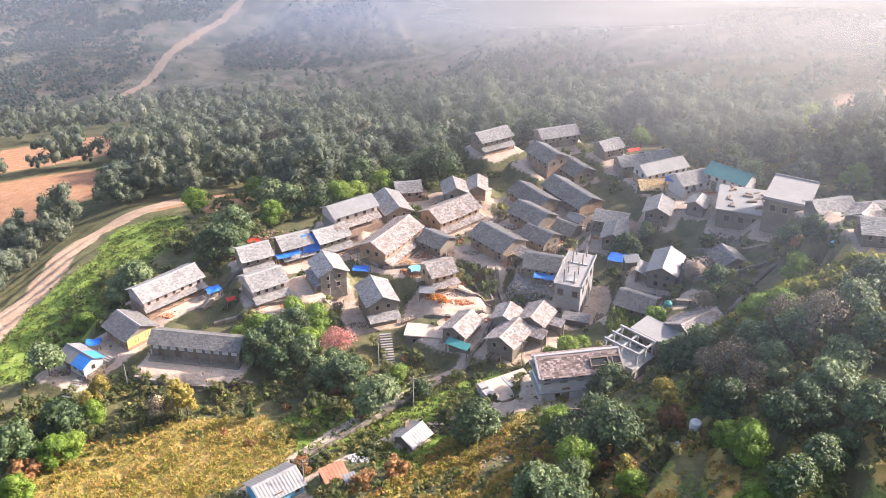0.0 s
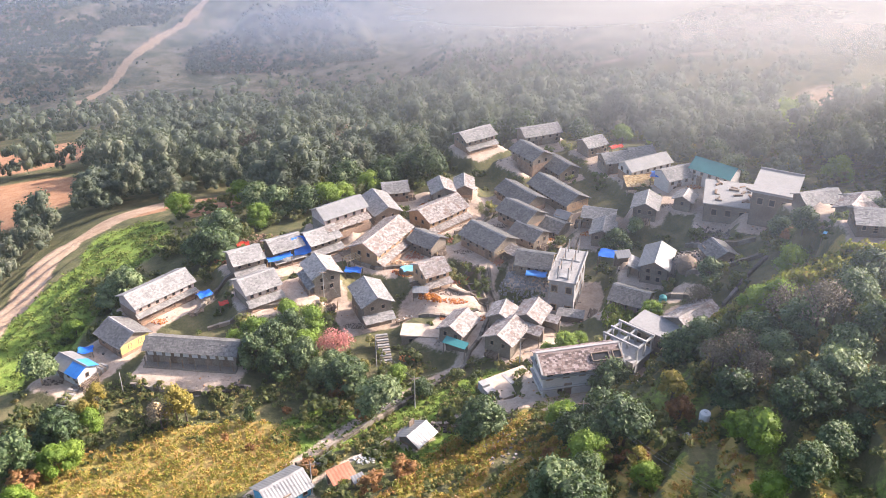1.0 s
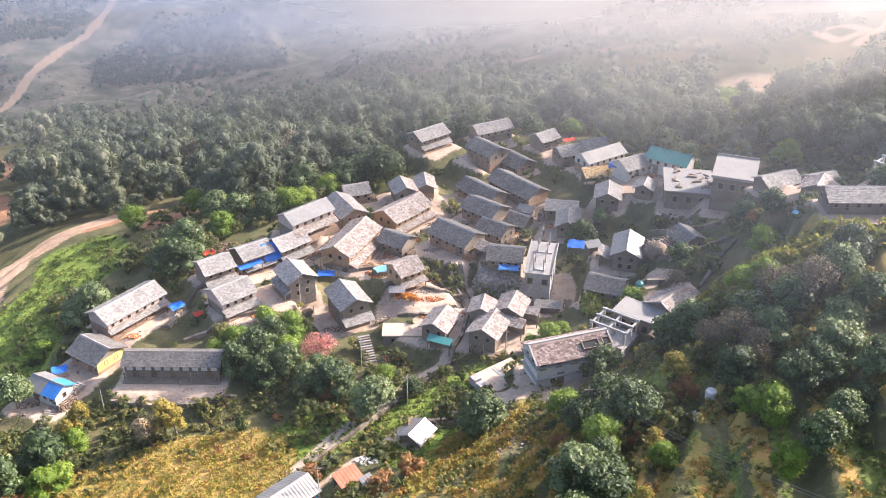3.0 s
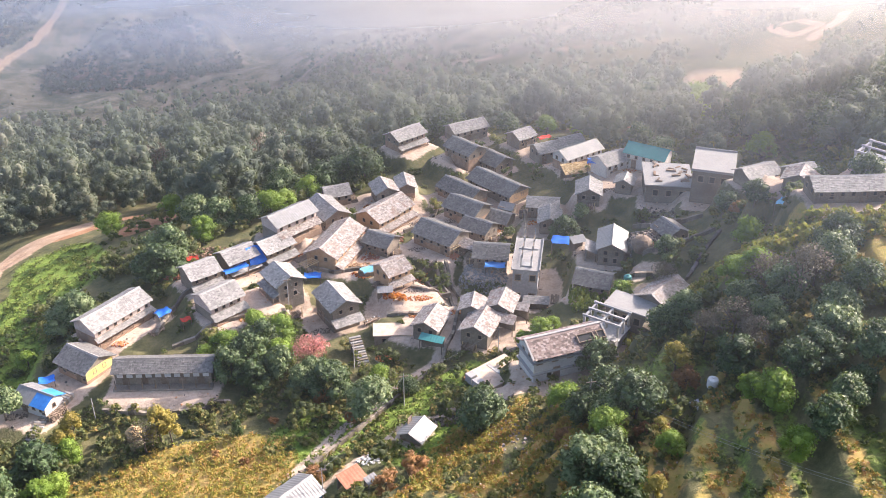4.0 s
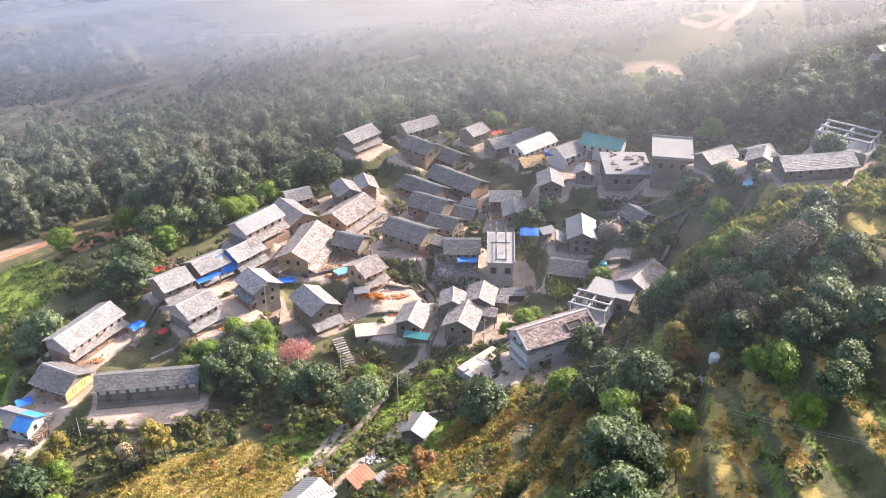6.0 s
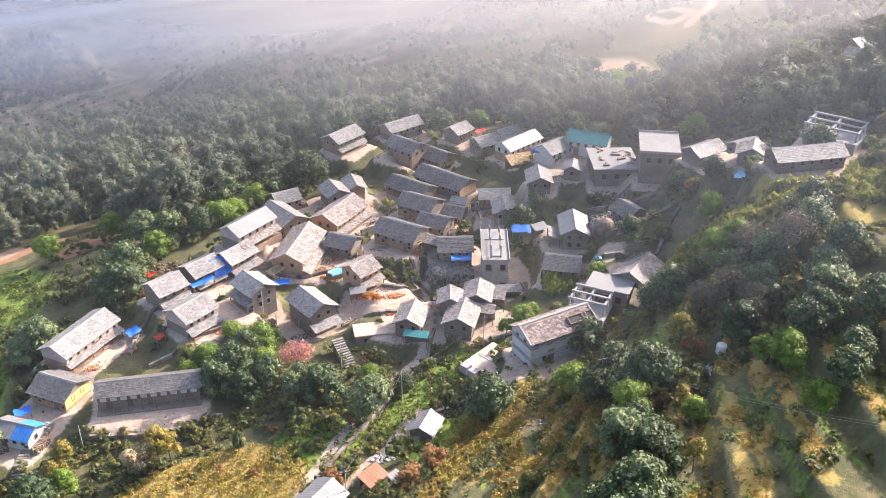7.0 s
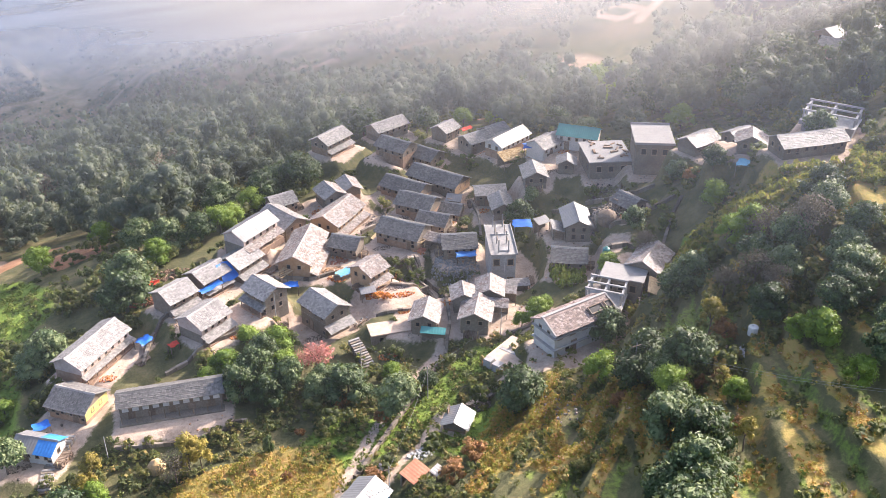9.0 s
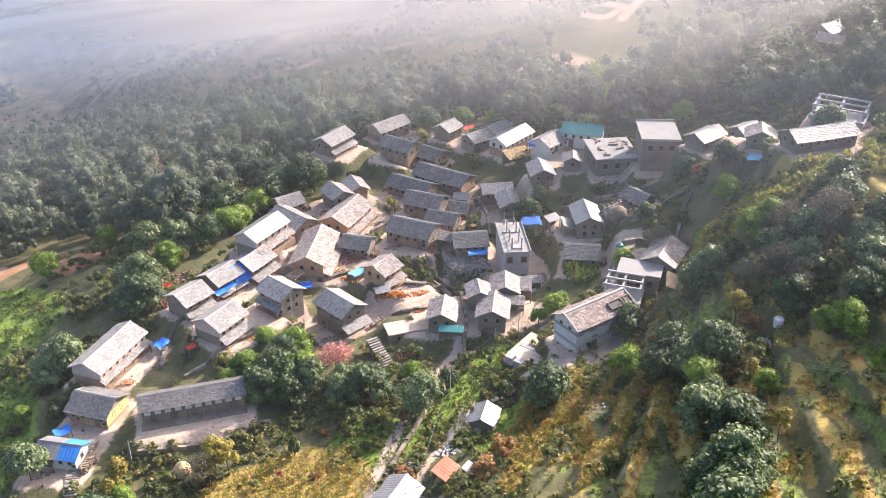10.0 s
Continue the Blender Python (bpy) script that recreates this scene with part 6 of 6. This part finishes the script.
def wire(a, b, sag):
    cu = bpy.data.curves.new("power_wire", "CURVE")
    cu.dimensions, cu.bevel_depth, cu.bevel_resolution = "3D", 0.011, 0
    sp = cu.splines.new("POLY")
    sp.points.add(14)
    for k in range(15):
        u = k / 14
        sp.points[k].co = (a[0] + (b[0] - a[0]) * u, a[1] + (b[1] - a[1]) * u, a[2] + (b[2] - a[2]) * u - sag * 4 * u * (1 - u), 1)
    cu.materials.append(CEMENT)
    return tagged(new("power_wire", cu), "thin grey power line sagging between poles", "wire", "power lines")


pa = pole(-18.0, 131.6, 6.5)
pb = pole(-4.0, 104.6, 5.5)
pc = pole(11.2, 112.6, 5.5)
pe = pole(-9.5, 116.6, 5.5, arms=False)
pf = pole(-46.0, 113.3, 4.0, "thin grey pole by the school wall", False)
pg = pole(14.5, 84.0, 6.0)
ph = pole(-16.5, 86.5, 5.0)
for a, b, sag in ((pa, pe, 0.6), (pe, pb, 0.7), (pb, pc, 0.8), (pb, ph, 0.9), (pg, (29.0, 44.0, 22.0), 1.6), ((14.9, 84.0, pg[2] + 0.1), (29.5, 44.0, 22.0), 1.5), (pc, (20.0, 128.5, -4.0), 0.6)):
    wire(a, b, sag)


def low_house(x, y, top, lx, ly, yaw, wall):
    """A low stone outhouse whose flat earth roof is level with the yard above."""
    ob = new("outhouse")
    ob.matrix_basis = pose(x, y, top - wall, 0, 0, yaw)
    tagged(ob, "low stone outhouse with a flat packed-earth roof", "outhouse")
    part("wall", Solid().box(-lx / 2, lx / 2, -ly / 2, ly / 2, -1.5, wall - 0.15), STONE, ob)
    part("earth_roof", Solid().box(-lx / 2 - 0.2, lx / 2 + 0.2, -ly / 2 - 0.2, ly / 2 + 0.2, wall - 0.15, wall + 0.05), EARTH, ob)
    for k in (-0.25, 0.25):
        add_window(ob, pose(k * lx, -ly / 2, wall - 1.0))
    add_door(ob, pose(0, -ly / 2, 0))


low_house(-2.6, 123.2, gz(-2.6, 126.0) + 0.4, 6.0, 3.0, -8, 2.6)


def patio():
    ob = new("patio")
    z = gz(9.4, 105.2)
    ob.matrix_basis = pose(9.4, 105.2, z, 0, 0, 28)
    tagged(ob, "bare earth patio with pale cement slabs beside a house", "patio")
    part("slab", Solid().box(-3.2, 3.2, -2.4, 2.4, -1.2, 0.14), EARTH, ob)
    for k in range(3):
        part("cement_slab", Solid().box(-4.6 + k * 0.1, -3.3, -2.2 + k * 1.5, -1.0 + k * 1.5, -0.8, 0.3 + 0.1 * k), PALE_CEMENT, ob)
    part("kerb", Solid().box(-0.6, 0.0, -2.4, 2.0, 0.14, 0.2), PALE_CEMENT, ob)


patio()


def water_tank(x, y, material, label):
    ob = new("water_tank")
    ob.matrix_basis = pose(x, y, gz(x, y))
    tagged(ob, label, "tank")
    s = Solid()
    n = 12
    rings = [(0.55, -0.1), (0.6, 0.1), (0.6, 0.9), (0.55, 1.05), (0.2, 1.2), (0.2, 1.3), (0.02, 1.32)]
    for r, z in rings:
        s.v += [(math.cos(k * 6.283 / n) * r, math.sin(k * 6.283 / n) * r, z) for k in range(n)]
    for q in range(len(rings) - 1):
        s.f += [(q * n + k, q * n + (k + 1) % n, q * n + n + (k + 1) % n, q * n + n + k) for k in range(n)]
    part("tank_body", s, material, ob)


water_tank(32.6, 118.4, TEAL, "green plastic water tank by a stone wall")
water_tank(25.9, 77.6, WHITE, "white plastic water tank on the bare slope")
draped("plastic_sheet", 24.6, 77.0, 0.5, 2.4, 1.6, 20, WHITE, "white plastic sheet spread over a heap", "sheet", legs=False, seed=21)


def wood_frame(x, y, z, lx, ly, yaw, label):
    """A rack of bare poles."""
    ob = new("pole_rack")
    ob.matrix_basis = pose(x, y, gz(x, y), 0, 0, yaw)
    tagged(ob, label, "rack", "pole racks")
    for sx in (-1, 0, 1):
        for sy in (-1, 1):
            part("post", Solid().box(sx * lx / 2 - 0.05, sx * lx / 2 + 0.05, sy * ly / 2 - 0.05, sy * ly / 2 + 0.05, -0.5, z), WOOD, ob)
    for sy in (-1, 1):
        part("rail", Solid().box(-lx / 2 - 0.2, lx / 2 + 0.2, sy * ly / 2 - 0.05, sy * ly / 2 + 0.05, z, z + 0.09), BAMBOO, ob)
    for k in range(7):
        xk = -lx / 2 + k * lx / 6
        part("slat", Solid().box(xk - 0.05, xk + 0.05, -ly / 2 - 0.2, ly / 2 + 0.2, z + 0.09, z + 0.16), BAMBOO, ob)


wood_frame(19.8, 145.0, 2.0, 3.0, 1.8, -20, "rack of bare bamboo poles by the lane")
wood_frame(-14.0, 141.6, 2.0, 2.6, 1.6, 34, "rack of bare bamboo poles in a yard")
wood_frame(-1.0, 133.8, 1.0, 2.4, 1.2, 10, "low bamboo drying rack in a yard")
wood_frame(28.6, 101.4, 1.5, 3.8, 2.0, 55, "bamboo trellis over a garden bank")
wood_frame(11.6, 144.2, 1.6, 3.2, 1.4, 40, "stack rack of reddish sawn timber")


def woodpile(x, y, yaw, long, label):
    """Split logs in rows between two stakes."""
    rng = random.Random(int(x * 7 + y * 13))
    ob = new("woodpile")
    ob.matrix_basis = pose(x, y, gz(x, y), 0, 0, yaw)
    tagged(ob, label, "woodpile", "woodpiles")
    s = Solid()
    for level in range(4):
        for k in range(int(long / 0.24)):
            px = -long / 2 + k * 0.24 + rng.uniform(0, 0.1)
            r, w = rng.uniform(0.45, 0.7), rng.uniform(0.08, 0.12)
            z = level * 0.2 + rng.uniform(-0.02, 0.05)
            s.hexa([(px - w, -r, z), (px + w, -r, z), (px + w, r, z), (px - w, r, z), (px - w * 0.6, -r, z + 0.2), (px + w * 0.7, -r, z + 0.19), (px + w * 0.7, r, z + 0.19), (px - w * 0.6, r, z + 0.2)])
    part("logs", s, WOOD, ob)["kind"] = "stuff"
    for sx in (-1, 1):
        part("stake", Solid().box(sx * long / 2 - 0.06, sx * long / 2 + 0.06, -0.05, 0.05, -0.5, 1.25), BAMBOO, ob)


def haystack(x, y, r, height, label):
    """A weathered stack of straw round a pole, with a ragged skirt."""
    rng = random.Random(int(x * 3 + y))
    ob = new("haystack")
    ob.matrix_basis = pose(x, y, gz(x, y))
    tagged(ob, label, "haystack", "haystacks")
    s = Solid()
    n = 14
    rings = [(0.8, -0.4), (0.95, 0.15), (1.0, 0.4), (0.86, 0.6), (0.6, 0.8), (0.28, 0.93), (0.04, 1.0)]
    for f, z in rings:
        s.v += [(math.cos(k * 6.283 / n) * r * f * rng.uniform(0.9, 1.1), math.sin(k * 6.283 / n) * r * f * rng.uniform(0.9, 1.1), z * height) for k in range(n)]
    for q in range(len(rings) - 1):
        s.f += [(q * n + k, q * n + (k + 1) % n, q * n + n + (k + 1) % n, q * n + n + k) for k in range(n)]
    part("straw", s, STRAW if r < 1.5 else WOOD, ob)
    part("pole", Solid().box(-0.05, 0.05, -0.05, 0.05, 0, height + 0.5), BAMBOO, ob)




def plank_stack(x, y, yaw, long, count, material, label):
    """Loose planks piled criss-cross on two bearers, a few slid askew."""
    rng = random.Random(int(x * 11 + y * 5))
    ob = new("plank_stack")
    ob.matrix_basis = pose(x, y, gz(x, y), 0, 0, yaw)
    tagged(ob, label, "timber", "timber stacks")
    for sx in (-0.35, 0.35):
        part("bearer", Solid().box(sx * long - 0.08, sx * long + 0.08, -0.7, 0.7, -0.3, 0.16), WOOD, ob)
    for k in range(count):
        level = k // 5
        off = -0.6 + 0.28 * (k % 5) + rng.uniform(-0.05, 0.05)
        half = long / 2 * rng.uniform(0.75, 1.0)
        part("plank", Solid().box(-half, half, -0.11, 0.11, 0, 0.06), material, ob, at=pose(rng.uniform(-0.2, 0.2), off, 0.17 + level * 0.08, 0, 0, rng.uniform(-9, 9)))


def garden_bed(x, y, z, lx, ly, yaw, label):
    """A vegetable bed inside a low stone border."""
    ob = new("garden_bed")
    ob.matrix_basis = pose(x, y, z, 0, 0, yaw)
    tagged(ob, label, "garden bed", "garden beds")
    part("soil", Solid().box(-lx / 2, lx / 2, -ly / 2, ly / 2, -1.6, 0.12), MUD, ob)
    for sy in (-1, 1):
        part("border_wall", Solid().box(-lx / 2 - 0.25, lx / 2 + 0.25, sy * ly / 2 - 0.15, sy * ly / 2 + 0.15, -1.6, 0.5), STONE, ob)
    for sx in (-1, 1):
        part("border_wall", Solid().box(sx * lx / 2 - 0.15, sx * lx / 2 + 0.15, -ly / 2 + 0.16, ly / 2 - 0.16, -1.6, 0.44), STONE, ob)
    V, Q = crown(0.5, 0.6, 4, 40, 0.16, 1500, True, 0.05, 0.9)
    rng = random.Random(int(x + 3 * y))
    for i in range(int(lx / 0.9)):
        for j in range(int(ly / 0.9)):
            me = bpy.data.meshes.get("bed_plant")
            if me is None:
                me = mesh_from("bed_plant", V, Q, True)
                me.materials.append(LIME_LEAF)
            part("plant", me, None, ob, at=pose(-lx / 2 + 0.55 + i * 0.9 + rng.uniform(-0.15, 0.15), -ly / 2 + 0.55 + j * 0.9, 0.05, 0, 0, rng.uniform(0, 360)))


garden_bed(6.3, 134.6, gz(6.3, 134.6) + 0.3, 3.4, 2.4, 12, "walled vegetable bed of green leaves beside the lane")
garden_bed(7.0, 138.4, gz(7.0, 138.4) + 0.2, 2.6, 2.2, 12, "small walled garden bed below a stone house")
for x, y, yaw, long, count, stuff, label in ((11.6, 143.4, 42, 3.6, 14, BRICK, "stack of reddish sawn planks at a lane corner"), (12.8, 145.2, 50, 3.2, 10, BAMBOO, "loose pale planks heaped beside a lane"), (19.6, 147.2, 8, 3.4, 12, WOOD, "weathered planks piled before a house"),
                                         (22.8, 150.6, 60, 3.0, 10, BAMBOO, "pale planks heaped beside a lane"), (-15.0, 145.2, 36, 3.0, 10, WOOD, "weathered boards stacked in a yard"), (-4.4, 152.6, 58, 3.2, 10, BRICK, "reddish boards piled by a porch"),
                                         (24.6, 128.0, 70, 3.0, 9, WOOD, "old boards stacked beside a concrete house"), (-26.6, 137.6, 30, 2.8, 9, WOOD, "grey boards piled in a yard"), (6.2, 152.8, 45, 2.6, 8, BAMBOO, "split bamboo heaped behind a house"), (-38.6, 131.4, 45, 2.8, 8, WOOD, "weathered boards lying along a yard")):
    plank_stack(x, y, yaw, long, count, stuff, label)


def sack_bench(x, y, yaw):
    """A low slatted bench with filled white sacks on it."""
    ob = new("bench")
    ob.matrix_basis = pose(x, y, gz(x, y), 0, 0, yaw)
    tagged(ob, "low wooden bench standing in a bare earth yard", "bench")
    part("seat", Solid().box(-1.3, 1.3, -0.4, 0.4, 0.5, 0.58), WOOD, ob)
    for sx in (-1.15, 1.15):
        for sy in (-0.3, 0.3):
            part("leg", Solid().box(sx - 0.05, sx + 0.05, sy - 0.05, sy + 0.05, -0.3, 0.5), WOOD, ob)
    for k in range(4):
        V, Q = crown(0.26, 0.5, 1, 1, 0.05, 1600 + k, True, 0.0, 0.8)
        me = mesh_from("sack", V, Q, True)
        me.materials.append(WHITE)
        sack = new("sack", me)
        low = float(V[:, 2].min())
        sack.matrix_basis = pose(x, y, gz(x, y), 0, 0, yaw) @ pose(-0.95 + 0.62 * k, 0, 0.585 - low * 2.0) @ Matrix.Diagonal((2.2, 2.2, 2.0, 1))
        tagged(sack, "filled white sack resting on a wooden bench", "sack", "white sacks")


sack_bench(-5.4, 128.6, 30)
haystack(38.5, 127.6, 1.7, 1.9, "round weathered hay stack beside a stone wall")
haystack(-40.5, 108.6, 1.2, 1.8, "dry straw stack at the edge of the field")
turn = 0
for h in LOTS:
    if not (112 < h["y"] < 184 and h["x"] < 50) or h["style"] in ("concrete", "school", "shell", "terrace") or h.get("small"):
        continue
    turn += 1
    c, s = math.cos(radians(h["yaw"])), math.sin(radians(h["yaw"]))
    side = 1 if turn % 2 else -1
    if turn % 3:
        u, v = side * (h["length"] / 2 + 0.55), -0.4
        woodpile(h["x"] + c * u - s * v, h["y"] + s * u + c * v, h["yaw"] + 90, 1.6 + 0.5 * (turn % 4), "split firewood stacked against the end of a house")
    if turn % 3 != 1:
        u, v = -side * h["length"] * 0.25, -h["half"] - h.get("porch", 0) - 0.9
        rubble("straw_heap", h["x"] + c * u - s * v, h["y"] + s * u + c * v, 1.3 + 0.3 * (turn % 3), 0.8, 70, 0.14, (HUSK, STRAW, WOOD)[turn % 3], ("orange maize husks spread in a yard", "dry straw strewn in a yard", "sticks and chips strewn in a yard")[turn % 3], 40 + turn, "straw")
for k, (x, y, rx, ry) in enumerate(((-1.3, 132.5, 1.6, 0.9), (-5.7, 139.7, 1.7, 0.7), (4.3, 140.7, 2.0, 1.0), (2.8, 131.2, 2.4, 0.7), (10.7, 144.2, 1.2, 2.4), (-4.7, 118.4, 2.0, 0.9), (1.2, 126.7, 1.0, 0.7))):
    rubble("straw_heap", x, y, rx, ry, 110, 0.17, HUSK, "bright orange maize husks heaped in a yard", 70 + k, "straw")
rubble("brushwood", -32.4, 153.1, 5.0, 1.8, 200, 0.26, MUD, "brown heap of cut brushwood behind the houses", 90, "brushwood")
for x, y, r in ((15.5, 66.6, 0.9), (18.7, 73.9, 1.1), (12.0, 64.8, 0.8), (9.5, 60.2, 0.9)):
    RUST_TREE.plant(x, y, r, int(x), "dry shrubs on the terraces")
